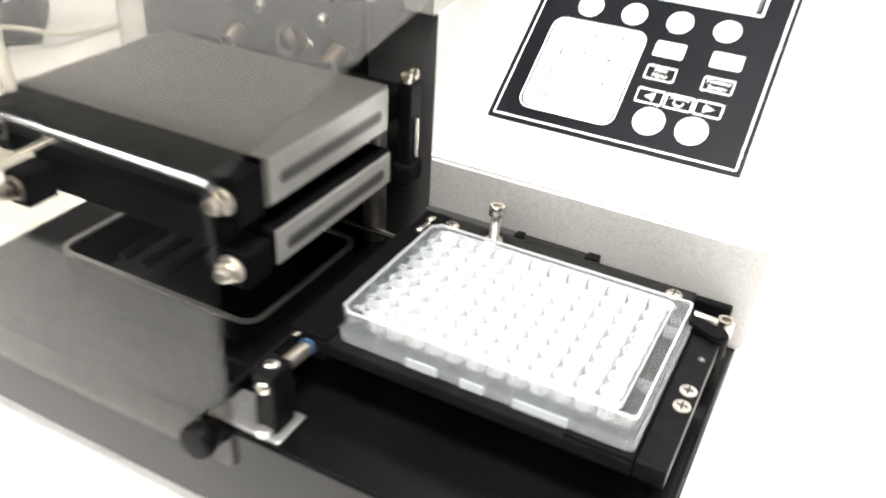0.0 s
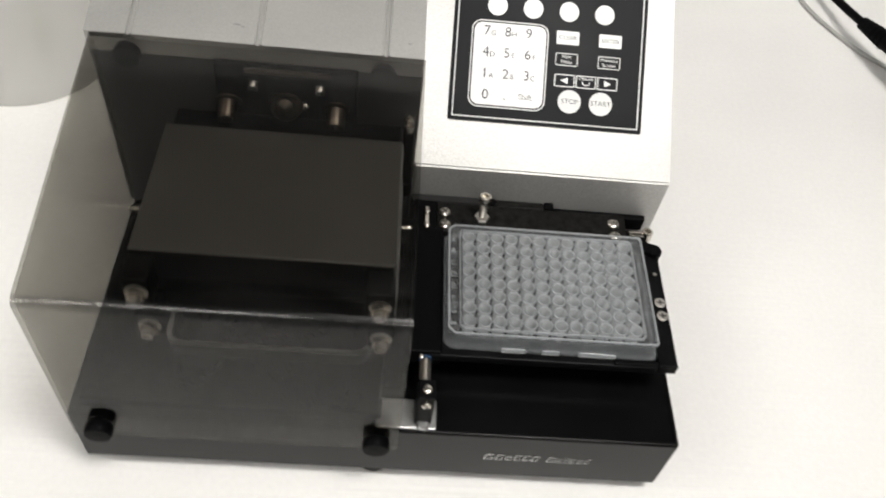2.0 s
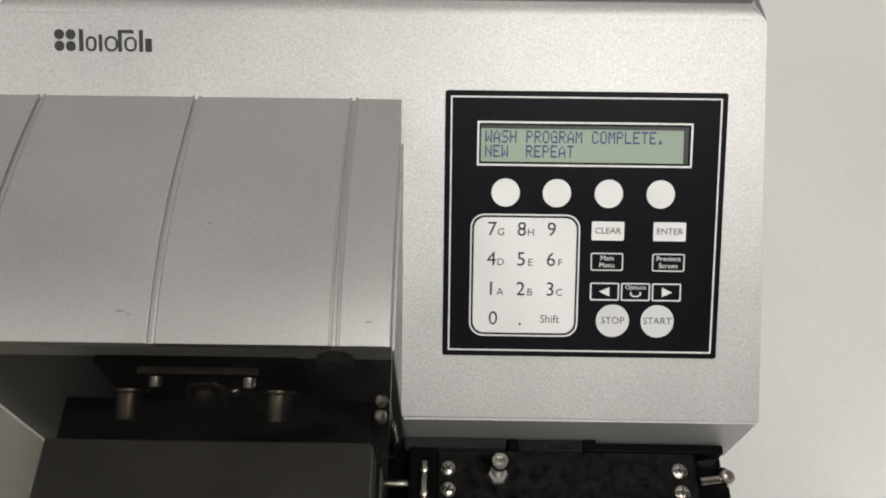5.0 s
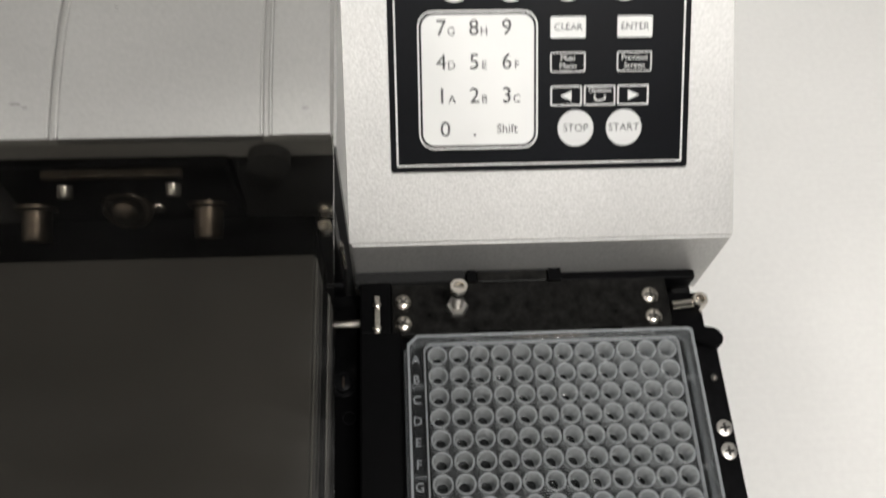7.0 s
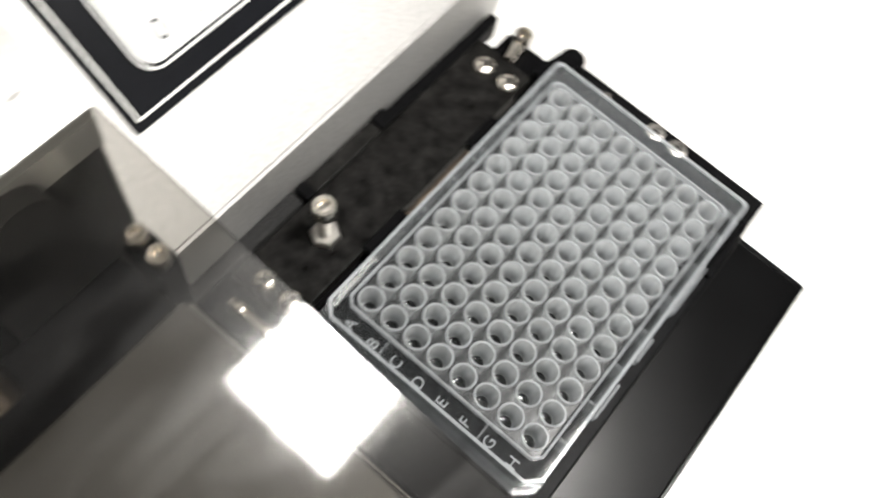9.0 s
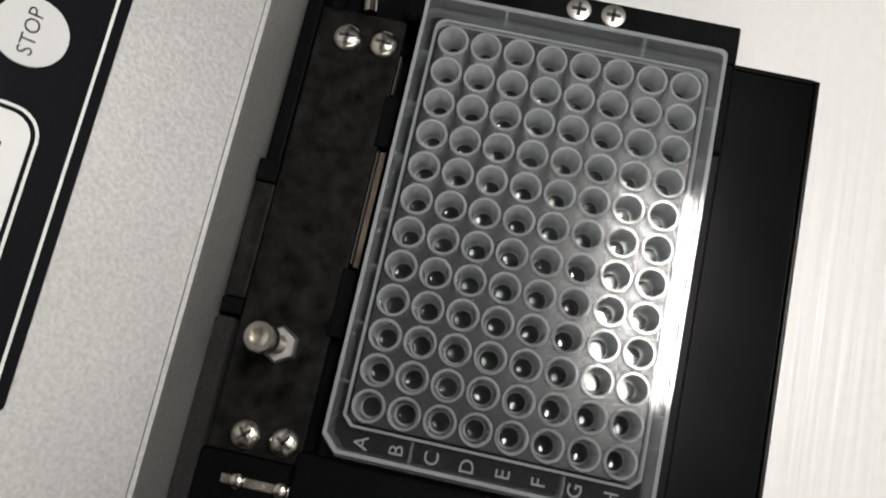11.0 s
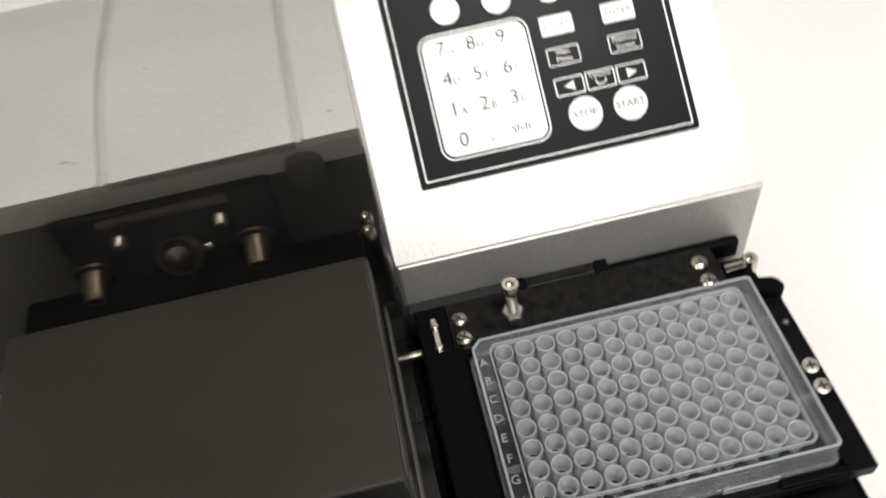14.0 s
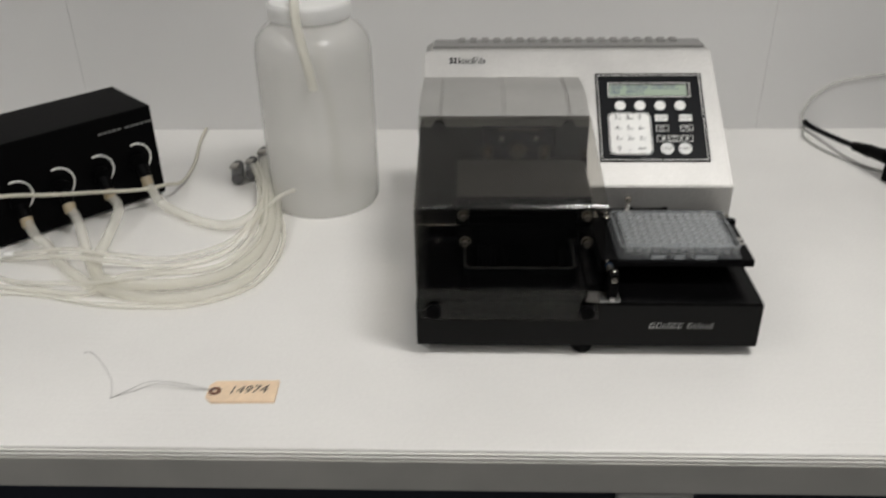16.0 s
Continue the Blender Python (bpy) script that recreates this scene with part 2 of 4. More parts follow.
M_FERRULE = mat("amber plastic ferrule", (0.31, 0.255, 0.17), 0.4, stain=0.15, stain_size=80)
M_PALEFIT = mat("pale grey fitting", (0.40, 0.41, 0.41), 0.35, stain=0.1, stain_size=60)
M_GREYTUBE = mat("grey jacket", (0.36, 0.36, 0.34), 0.5, stain=0.1, stain_size=30)
M_CREAM = mat("cream jacket", (0.55, 0.53, 0.45), 0.5, stain=0.08, stain_size=30)
M_TAG = mat("manila card", (0.80, 0.62, 0.44), 0.8, grain=0.05, size=300, stain=0.06, stain_size=40)
M_TAGRING = mat("brown paper ring", (0.16, 0.075, 0.05), 0.8, grain=0.1)
M_PEN = mat("dark pen ink", (0.03, 0.025, 0.03), 0.6, grain=0.1)
M_WIRE = mat("twisted wire", (0.60, 0.59, 0.58), 0.35, metal=0.9, grain=0.1)
M_ORANGE = mat("orange plastic", (0.75, 0.16, 0.03), 0.45, stain=0.05)
M_SMOKE_GREY = mat("grey roll cover", (0.16, 0.16, 0.155), 0.3, stain=0.1, stain_size=20)
M_LABEL = mat("white paper label", (0.78, 0.78, 0.77), 0.7, grain=0.03)
M_BLUE = mat("blue ring", (0.025, 0.06, 0.13), 0.4, grain=0.05)
M_PALE_ALU = mat("pale aluminium", (0.42, 0.42, 0.415), 0.34, metal=0.9, grain=0.08, size=400, stain=0.12, stain_size=60)
M_DIFFUSER = glow("lamp diffuser", (1.0, 0.97, 0.92), 6.0)
M_TROFFER = mat("white enamel", (0.8, 0.8, 0.8), 0.4, stain=0.02)


# ---------------------------------------------------------------- mesh helpers
def part(name, bm, material, parent=None, label="", smooth=None):
    """Links a bmesh as one mesh object, under a thing or a part."""
    me = bpy.data.meshes.new(name)
    bm.normal_update()
    bm.to_mesh(me)
    bm.free()
    me.materials.append(material)
    if smooth is not None:
        me.shade_smooth()
        me.set_sharp_from_angle(angle=radians(smooth))
    ob = new(name, me)
    if parent is not None:
        ob.parent = parent
    if label:
        ob["label"] = label
    return ob


def twin(ob, m, parent=None):
    """Another object on the same mesh, at the pose m within its parent."""
    o = new(ob.name.split(".")[0], ob.data)
    o.parent = parent if parent is not None else ob.parent
    o.matrix_basis = m
    return o


def thing(name, label, category, at=(0, 0, 0), group="", kind=""):
    ob = new(name)
    ob.empty_display_size = 0.02
    ob.location = at
    return tagged(ob, label, category, group, kind)


def box(lo, hi, bevel=0.0, seg=2, bm=None):
    """A box from corner to corner with rounded edges."""
    out = bm if bm is not None else bmesh.new()
    one = bmesh.new()
    bmesh.ops.create_cube(one, size=1.0)
    lo, hi = Vector(lo), Vector(hi)
    for v in one.verts:
        v.co = Vector(((v.co[i] + 0.5) * (hi[i] - lo[i]) + lo[i]) for i in range(3))
    if bevel > 0:
        bmesh.ops.bevel(one, geom=one.edges[:], offset=bevel, segments=seg, profile=0.5, affect="EDGES", clamp_overlap=True)
    join(out, one)
    return out


def join(out, one):
    me = bpy.data.meshes.new("scrap")
    one.to_mesh(me)
    one.free()
    out.from_mesh(me)
    bpy.data.meshes.remove(me)


def rod(p, q, r, r2=None, seg=20, bm=None, bevel=0.0, caps=True):
    """A round bar from p to q."""
    out = bm if bm is not None else bmesh.new()
    one = bmesh.new()
    p, q = Vector(p), Vector(q)
    bmesh.ops.create_cone(one, cap_ends=caps, segments=seg, radius1=r, radius2=r if r2 is None else r2, depth=(q - p).length)
    if bevel > 0:
        rim = [e for e in one.edges if abs(e.verts[0].co.z - e.verts[1].co.z) < 1e-6]
        bmesh.ops.bevel(one, geom=rim, offset=bevel, segments=2, affect="EDGES", clamp_overlap=True)
    one.transform(Matrix.Translation((p + q) / 2) @ (q - p).to_track_quat("Z", "Y").to_matrix().to_4x4())
    join(out, one)
    return out


def lathe(profile, seg=48, at=(0, 0, 0), bm=None):
    """Turns rows of (radius, height) round the z axis."""
    bm = bm if bm is not None else bmesh.new()
    rings = []
    for r, z in profile:
        rings.append([bm.verts.new((at[0] + r * math.cos(2 * math.pi * k / seg), at[1] + r * math.sin(2 * math.pi * k / seg), at[2] + z)) for k in range(seg)])
    for a, b in zip(rings, rings[1:]):
        for k in range(seg):
            bm.faces.new((a[k], a[(k + 1) % seg], b[(k + 1) % seg], b[k]))
    if profile[0][0] > 0:
        bm.faces.new(rings[0][::-1]) if profile[0][0] < 1e9 and profile[0] != profile[-1] else None
    return bm


def prism(profile, x0, x1, bevel=0.0, seg=2):
    """A profile of (y, z) points drawn from x0 to x1."""
    bm = bmesh.new()
    a = [bm.verts.new((x0, y, z)) for y, z in profile]
    b = [bm.verts.new((x1, y, z)) for y, z in profile]
    n = len(profile)
    for k in range(n):
        bm.faces.new((a[k], a[(k + 1) % n], b[(k + 1) % n], b[k]))
    bm.faces.new(a[::-1])
    bm.faces.new(b)
    bmesh.ops.recalc_face_normals(bm, faces=bm.faces[:])
    if bevel > 0:
        bmesh.ops.bevel(bm, geom=bm.edges[:], offset=bevel, segments=seg, affect="EDGES", clamp_overlap=True)
    return bm


def rounded(w, h, r, seg=6):
    """Outline of a rectangle with round corners, about the origin."""
    pts = []
    for cx, cy, a0 in ((w / 2 - r, h / 2 - r, 0), (-w / 2 + r, h / 2 - r, 90), (-w / 2 + r, -h / 2 + r, 180), (w / 2 - r, -h / 2 + r, 270)):
        for k in range(seg + 1):
            a = radians(a0 + 90 * k / seg)
            pts.append((cx + r * math.cos(a), cy + r * math.sin(a)))
    return pts


def slab(outline, z0, z1, m=None, hole=None, bm=None):
    """A flat piece with that outline between two heights, with a hole of the same count of points."""
    out = bm if bm is not None else bmesh.new()
    one = bmesh.new()
    n = len(outline)
    lo = [one.verts.new((x, y, z0)) for x, y in outline]
    hi = [one.verts.new((x, y, z1)) for x, y in outline]
    for k in range(n):
        one.faces.new((lo[k], lo[(k + 1) % n], hi[(k + 1) % n], hi[k]))
    if hole is None:
        one.faces.new(lo[::-1])
        one.faces.new(hi)
    else:
        lo2 = [one.verts.new((x, y, z0)) for x, y in hole]
        hi2 = [one.verts.new((x, y, z1)) for x, y in hole]
        for k in range(n):
            j = (k + 1) % n
            one.faces.new((lo2[j], lo2[k], hi2[k], hi2[j]))
            one.faces.new((hi[k], hi[j], hi2[j], hi2[k]))
            one.faces.new((lo[j], lo[k], lo2[k], lo2[j]))
    bmesh.ops.recalc_face_normals(one, faces=one.faces[:])
    if m is not None:
        one.transform(m)
    join(out, one)
    return out


def spline(points, steps=10):
    """Catmull-Rom through the points."""
    p = [Vector(q) for q in points]
    p = [2 * p[0] - p[1], *p, 2 * p[-1] - p[-2]]
    out = []
    for i in range(1, len(p) - 2):
        for k in range(steps):
            t = k / steps
            out.append(0.5 * ((2 * p[i]) + (p[i + 1] - p[i - 1]) * t + (2 * p[i - 1] - 5 * p[i] + 4 * p[i + 1] - p[i + 2]) * t * t
                              + (3 * p[i] - p[i - 1] - 3 * p[i + 1] + p[i + 2]) * t ** 3))
    out.append(p[-2])
    return out


def hose(points, r, seg=12, steps=10, inner=0.0, bm=None):
    """A hose along a smooth line; inner: the bore's radius."""
    bm = bm if bm is not None else bmesh.new()
    line = spline(points, steps)
    up = Vector((0, 0, 1))
    for rad, flip in ((r, False), (inner, True)):
        if rad <= 0:
            continue
        rings = []
        for i, c in enumerate(line):
            d = (line[min(i + 1, len(line) - 1)] - line[max(i - 1, 0)]).normalized()
            side = d.cross(up)
            side = side.normalized() if side.length > 1e-4 else Vector((1, 0, 0))
            top = side.cross(d)
            rings.append([bm.verts.new(c + rad * (side * math.cos(2 * math.pi * k / seg) + top * math.sin(2 * math.pi * k / seg))) for k in range(seg)])
        for a, b in zip(rings, rings[1:]):
            for k in range(seg):
                f = (a[k], a[(k + 1) % seg], b[(k + 1) % seg], b[k])
                bm.faces.new(f if flip else f[::-1])
        if inner <= 0:
            bm.faces.new(rings[0])
            bm.faces.new(rings[-1][::-1])
    return bm


def letters(name, text, size, m, material, parent, depth=0.00012, align="CENTER", width=1.0, bold=0.0):
    """Printed words as a thin mesh, centred at the pose m."""
    cu = bpy.data.curves.new("words", "FONT")
    cu.body, cu.size, cu.align_x, cu.align_y, cu.extrude = text, size, align, "CENTER", depth / 2
    cu.resolution_u = 3
    cu.offset = bold
    ob = bpy.data.objects.new("words", cu)
    scene.collection.objects.link(ob)
    me = bpy.data.meshes.new_from_object(ob.evaluated_get(bpy.context.evaluated_depsgraph_get()))
    bpy.data.objects.remove(ob)
    bpy.data.curves.remove(cu)
    bm = bmesh.new()
    bm.from_mesh(me)
    bpy.data.meshes.remove(me)
    bm.transform(m @ Matrix.Diagonal((width, 1, 1, 1)))
    return part(name, bm, material, parent)


def pan_screw(name, at, r, parent, normal=(0, 0, 1), cross=True):
    """A domed screw head with a cross recess, seated at a point."""
    m = Matrix.Translation(at) @ Vector(normal).to_track_quat("Z", "Y").to_matrix().to_4x4()
    prof = [(r, 0), (r, 0.25 * r), (0.93 * r, 0.42 * r), (0.7 * r, 0.58 * r), (0.35 * r, 0.66 * r), (0.0001, 0.68 * r)]
    bm = lathe(prof, 20)
    bm.transform(m)
    head = part(name, bm, M_STEEL, parent, smooth=50)
    if cross:
        turn = random.uniform(0, 90)
        bm = bmesh.new()
        for a in (0, 90):
            one = box((-0.55 * r, -0.11 * r, 0.5 * r), (0.55 * r, 0.11 * r, 0.70 * r))
            one.transform(Matrix.Rotation(radians(a + turn), 4, "Z"))
            join(bm, one)
        bm.transform(m)
        part("recess", bm, M_RECESS, head)
    return head


def cap_bolt(name, p, q, r, parent, material=None):
    """A socket cap bolt head from p to q, open at q with a hex socket."""
    p, q = Vector(p), Vector(q)
    h = (q - p).length
    m = Matrix.Translation(p) @ (q - p).to_track_quat("Z", "Y").to_matrix().to_4x4()
    bm = lathe([(r, 0), (r, h * 0.9), (r * 0.9, h), (r * 0.58, h), (r * 0.54, h * 0.55), (0.0001, h * 0.5)], 24)
    bm.transform(m)
    return part(name, bm, material or M_STEEL, parent, smooth=40)


def hex_nut(name, p, q, r, parent, material=None):
    return part(name, rod(p, q, r, seg=6, bevel=r * 0.08), material or M_STEEL, parent)


# ---------------------------------------------------------------- room
def room():
    bm = box((-3.2, 0.545, FLOOR), (3.2, 0.665, CEIL))
    wall = tagged(part("wall_back", bm, M_ROOM), kind="structure", label="painted wall behind the bench", category="wall")
    # wall panels with open seams between them
    for k, (x0, x1) in enumerate(((-2.0, -0.8306), (-0.8300, 0.3187), (0.3190, 1.6))):
        part("wall_panel", box((x0, 0.537, -0.02), (x1, 0.5455, 1.2), 0.0005), M_WALL, wall)
    # unseen walls and ceiling, added to close the room round the light
    tagged(part("wall_left", box((-3.32, -4.0, FLOOR), (-3.2, 0.665, CEIL)), M_ROOM), "unseen dark grey room wall", "wall", kind="structure")
    tagged(part("wall_right", box((3.2, -4.0, FLOOR), (3.32, 0.665, CEIL)), M_ROOM), "unseen dark grey room wall", "wall", kind="structure")
    tagged(part("wall_front", box((-3.32, -4.12, FLOOR), (3.32, -4.0, CEIL)), M_ROOM), "unseen dark grey room wall", "wall", kind="structure")
    tagged(part("floor", box((-3.32, -4.12, FLOOR - 0.1), (3.32, 0.665, FLOOR)), M_FLOOR), "dark vinyl floor", "floor", kind="structure")
    tagged(part("ceiling", box((-3.32, -4.12, CEIL), (3.32, 0.665, CEIL + 0.1)), M_CEIL), "unseen dark grey ceiling", "ceiling", kind="structure")
    # a panel for every lamp, the added fill lamps included
    for (lx, ly), (sx, sy), _ in LAMPS:
        t = thing("ceiling_light", "white ceiling light panel with lit diffuser, out of view", "ceiling light", (lx, ly, CEIL), "ceiling lights")
        bm = slab([(-sx / 2 - 0.03, -sy / 2 - 0.03), (sx / 2 + 0.03, -sy / 2 - 0.03), (sx / 2 + 0.03, sy / 2 + 0.03), (-sx / 2 - 0.03, sy / 2 + 0.03)], -0.03, 0,
                  hole=[(-sx / 2, -sy / 2), (sx / 2, -sy / 2), (sx / 2, sy / 2), (-sx / 2, sy / 2)])
        part("frame", bm, M_TROFFER, t)
        part("diffuser", box((-sx / 2 + 0.002, -sy / 2 + 0.002, -0.02), (sx / 2 - 0.002, sy / 2 - 0.002, -0.012)), M_DIFFUSER, t)


def bench():
    t = thing("lab_bench", "white laminate lab bench with grey front edge", "bench", (0, 0, FLOOR))
    z = -FLOOR
    part("benchtop", box((-2.0, -0.2603, z - 0.028), (1.6, 0.537, z), 0.0015), M_LAMINATE, t)
    part("edge_layer", box((-2.0, -0.2633, z - 0.0052), (1.6, -0.2605, z - 0.0026), 0.0008), M_EDGE_LIP, t)
    part("edge_layer", box((-2.0, -0.2645, z - 0.0088), (1.6, -0.2605, z - 0.0060), 0.0008), M_EDGE_LIP, t)
    part("edge_band", box((-2.0, -0.2658, z - 0.046), (1.6, -0.2605, z - 0.0094), 0.001), M_EDGE, t)
    part("cabinet_body", box((-2.0, -0.20, 0), (1.6, 0.53, z - 0.0285), 0.003), M_NAVY, t, "dark navy cabinet under the bench")


def under_bench():
    t = thing("storage_box", "pale grey storage box on the shelf under the bench", "storage box", (0.018, -0.215, FLOOR + 0.62))
    part("box_body", box((-0.036, -0.004, 0.0), (0.036, 0.0149, 0.176), 0.002), M_EDGE_LIP, t)
    part("box_lid", box((-0.038, -0.006, 0.1765), (0.038, 0.0149, 0.186), 0.002), M_EDGE_LIP, t)


room()
bench()
under_bench()


# ---------------------------------------------------------------- the plate washer
ALPHA = math.atan(0.1135 / 0.149)
CA, SA = math.cos(ALPHA), math.sin(ALPHA)
FRONT_Y, FRONT_Z = 0.047, 0.122
SLOPE = Matrix(((1, 0, 0, 0), (0, CA, -SA, FRONT_Y), (0, SA, CA, FRONT_Z), (0, 0, 0, 1)))
DECK = 0.065
XL, XR = -0.225, 0.131
washer = thing("plate_washer", "silver and black microplate washer with smoked cover", "lab instrument")


def washer_body():
    # base tray with a rounded front lip
    bm = prism([(-0.114, 0.012), (-0.114, 0.0645), (-0.1115, DECK), (0.268, DECK), (0.268, 0.012)], XL, XR, 0.0012)
    base = part("base", bm, M_BLACK, washer, "black painted steel base tray", smooth=40)
    part("deck_lip", box((XR - 0.0026, -0.1118, DECK - 0.0005), (XR - 0.0008, 0.0460, DECK + 0.0007), 0.0005), M_BLACK, base)
    part("deck_lip", box((-0.0345, -0.1136, DECK - 0.0005), (XR - 0.0010, -0.1119, DECK + 0.0007), 0.0005), M_BLACK, base)
    for fx, fy in ((-0.050, -0.100), (-0.205, 0.24), (0.11, 0.24)):
        part("foot", lathe([(0.0001, 0), (0.0095, 0), (0.011, 0.002), (0.012, 0.012), (0.0001, 0.0121)], 24, (fx, fy, 0)), M_BLACK_MATT, washer, smooth=40)
    # right housing: the sloped keypad part, over the whole width above the hood
    prof = [(0.0485, DECK), (FRONT_Y, FRONT_Z), (0.196, 0.2355), (0.202, 0.238), (0.232, 0.240), (0.262, 0.225), (0.262, DECK)]
    bm = prism(prof, -0.0365, 0.1336)
    for v in bm.verts:
        if v.co.x > 0.1 and v.co.y > 0.15 and v.co.z > 0.2:
            v.co.x = 0.128
        if v.co.x > 0.1 and v.co.z > 0.2365 and v.co.y > 0.2:
            v.co.x = 0.121
    bmesh.ops.bevel(bm, geom=[e for e in bm.edges if (e.calc_length() > 0.02 or e.verts[0].co.z > 0.2) and not (min(v.co.x for v in e.verts) < -0.03 and max(v.co.x for v in e.verts) < -0.03 and max(v.co.y for v in e.verts) > 0.06)], offset=0.0011, segments=2, affect="EDGES", clamp_overlap=True)
    part("housing", bm, M_SILVER, washer, "silver textured sheet housing", smooth=35)
    prof = [(0.0495, DECK), (0.0495, 0.195), (0.10, 0.200), (0.150, 0.2013), (0.196, 0.2355), (0.202, 0.238), (0.232, 0.240), (0.262, 0.225), (0.262, DECK)]
    bm = prism(prof, -0.2275, -0.0365)
    for v in bm.verts:
        if v.co.x < -0.2 and v.co.z > 0.2365:
            v.co.x = -0.217
    bmesh.ops.bevel(bm, geom=[e for e in bm.edges if (e.verts[0].co.z > 0.21 or e.verts[1].co.z > 0.21) and min(v.co.x for v in e.verts) < -0.1], offset=0.0011, segments=2, affect="EDGES", clamp_overlap=True)
    part("housing", bm, M_SILVER, washer, "silver textured sheet housing", smooth=35)
    # added dark sheet puts the shade under the cover into the colour
    part("inner_shade_sheet", box((-0.2268, 0.04935, DECK + 0.0005), (-0.0372, 0.0497, 0.1945)), M_INNER_SHADE, washer, "added dark sheet for the shade behind the wash head")
    # separate top in a darker grey, with vent ribs along its rear edge
    o = [(-0.2165, 0.2035), (0.1205, 0.2035), (0.1185, 0.2335), (-0.2145, 0.2335)]
    lid = part("top_cover", slab(o, 0.2380, 0.2412), M_TOP, washer, "ribbed top, darker grey than the housing")
    for k in range(19):
        x = -0.185 + k * 0.0148
        part("vent_rib", box((x, 0.2190, 0.2402), (x + 0.0092, 0.2334, 0.2442), 0.0016), M_TOP, lid)


def hood_profile(n=14, z_off=0.0):
    pts = []
    for k in range(n + 1):
        u = k / n
        y = 0.0455 + u * (0.1665 - 0.0455)
        z = 0.2085 + 0.0048 * u + 0.0075 * math.sin(math.pi * (u ** 0.85)) + z_off
        pts.append((y, z))
    return pts


def washer_hood():
    edges = [-0.2265, -0.2040, -0.2010, -0.1328, -0.1298, -0.0608, -0.0578, -0.0375]
    # four raised fields with sunk grooves between them
    for k in range(len(edges) - 1):
        x0, x1 = edges[k], edges[k + 1]
        prof = hood_profile(z_off=-0.0008 if k % 2 else 0.0)
        bm = prism(prof + [(0.1665, 0.1955), (0.0455, 0.1955)], x0 + 0.00002, x1 - 0.00002)
        part("hood_groove" if k % 2 else "hood_field", bm, M_SILVER_SMOOTH, washer, smooth=30)
    for k in range(1, len(edges) - 1):
        x = edges[k]
        part("groove_bead", hose([(x, y, z) for y, z in hood_profile(8)], 0.0007, 8, 3), M_SILVER_SMOOTH, washer, smooth=60)


    # small scuffs in the hood's paint
    for x, y, w, d in ((-0.1440, 0.0575, 0.0042, 0.0013), (-0.1405, 0.0562, 0.0020, 0.0009), (-0.0460, 0.0545, 0.0034, 0.0010), (-0.1130, 0.0950, 0.0016, 0.0007), (-0.1395, 0.1600, 0.0010, 0.0010)):
        u = (y - 0.0455) / 0.121
        z = 0.2085 + 0.0048 * u + 0.0075 * math.sin(math.pi * u ** 0.85)
        tilt = math.atan((0.0048 + 0.0075 * math.pi * 0.85 * u ** -0.15 * math.cos(math.pi * u ** 0.85)) / 0.121)
        o = [(w / 2 * (0.75 + 0.3 * random.random()) * math.cos(radians(40 * k)), d / 2 * (0.5 + 0.6 * random.random()) * math.sin(radians(40 * k))) for k in range(9)]
        part("scuff", slab(o, 0.0, 0.00012, Matrix.Translation((x, y, z)) @ Matrix.Rotation(tilt, 4, "X")), M_SCUFF, washer)


CY, CZ = -0.1165, 0.1772


def washer_cover():
    """Smoked cover: sloping top, upright front, one side; open towards the plate carrier."""
    t = 0.003
    x0, x1 = -0.2235, -0.0365
    slope = math.atan2(0.2080 - CZ, 0.0455 - CY)
    ro, turn = 0.0055, [slope + (math.pi / 2 - slope) * k / 6 for k in range(7)]
    oc = (CY + ro, CZ + 0.0006 - ro / math.cos(slope) + ro * math.tan(slope))
    outer = [(0.0455, 0.2080)] + [(oc[0] - ro * math.sin(a), oc[1] + ro * math.cos(a)) for a in turn] + [(CY, 0.046)]
    inner = [(CY + t, 0.046)] + [(oc[0] - (ro - t) * math.sin(a), oc[1] + (ro - t) * math.cos(a)) for a in turn[::-1]] + [(0.0455, 0.2080 - t)]
    bm = prism(outer + inner, x0, x1)
    cover = part("cover", bm, M_COVER, washer, "smoked clear acrylic splash cover", smooth=30)
    # bend gloss raised for its highlight; dust lies on the sloping top alone
    cover.data.materials.append(M_BEND)
    cover.data.materials.append(M_COVER_FRONT)
    for f in cover.data.polygons:
        if CY - 0.001 < f.center.y < CY + 0.007 and f.center.z > oc[1] - 0.0005 and abs(f.normal.x) < 0.5:
            f.material_index = 1
        elif f.center.z < oc[1] and f.center.y < CY + 0.006:
            f.material_index = 2
    prof = [(0.0440, 0.2045), (CY + t + 0.0015, CZ - t - 0.001), (CY + t + 0.001, 0.0665), (0.0440, 0.0665)]
    part("side_panel", prism(prof, x0 - 0.0006, x0 + 0.0024), M_COVER_SIDE, washer, "smoked clear acrylic side panel")
    for kx in (-0.2065, -0.0495):
        bm = lathe([(0.0001, 0), (0.0072, 0), (0.008, 0.001), (0.008, 0.0062), (0.0072, 0.0072), (0.0001, 0.0075)], 28)
        bm.transform(Matrix.Translation((kx, CY - 0.0002, 0.0585)) @ Matrix.Rotation(radians(90), 4, "X"))
        part("thumb_screw", bm, M_BLACK_MATT, washer, "black knurled thumb screw", smooth=40)
    for kx in (-0.2045, -0.060):
        bm = lathe([(0.0001, 0), (0.0068, 0), (0.0075, 0.001), (0.0075, 0.008), (0.0001, 0.0085)], 28)
        bm.transform(Matrix.Translation((kx, 0.049, 0.196)) @ Matrix.Rotation(radians(90), 4, "X"))
        # right knob takes the sheet's shade colour and fades into it
        part("hood_knob", bm, M_BLACK_MATT if kx < -0.1 else M_INNER_SHADE, washer, smooth=40)


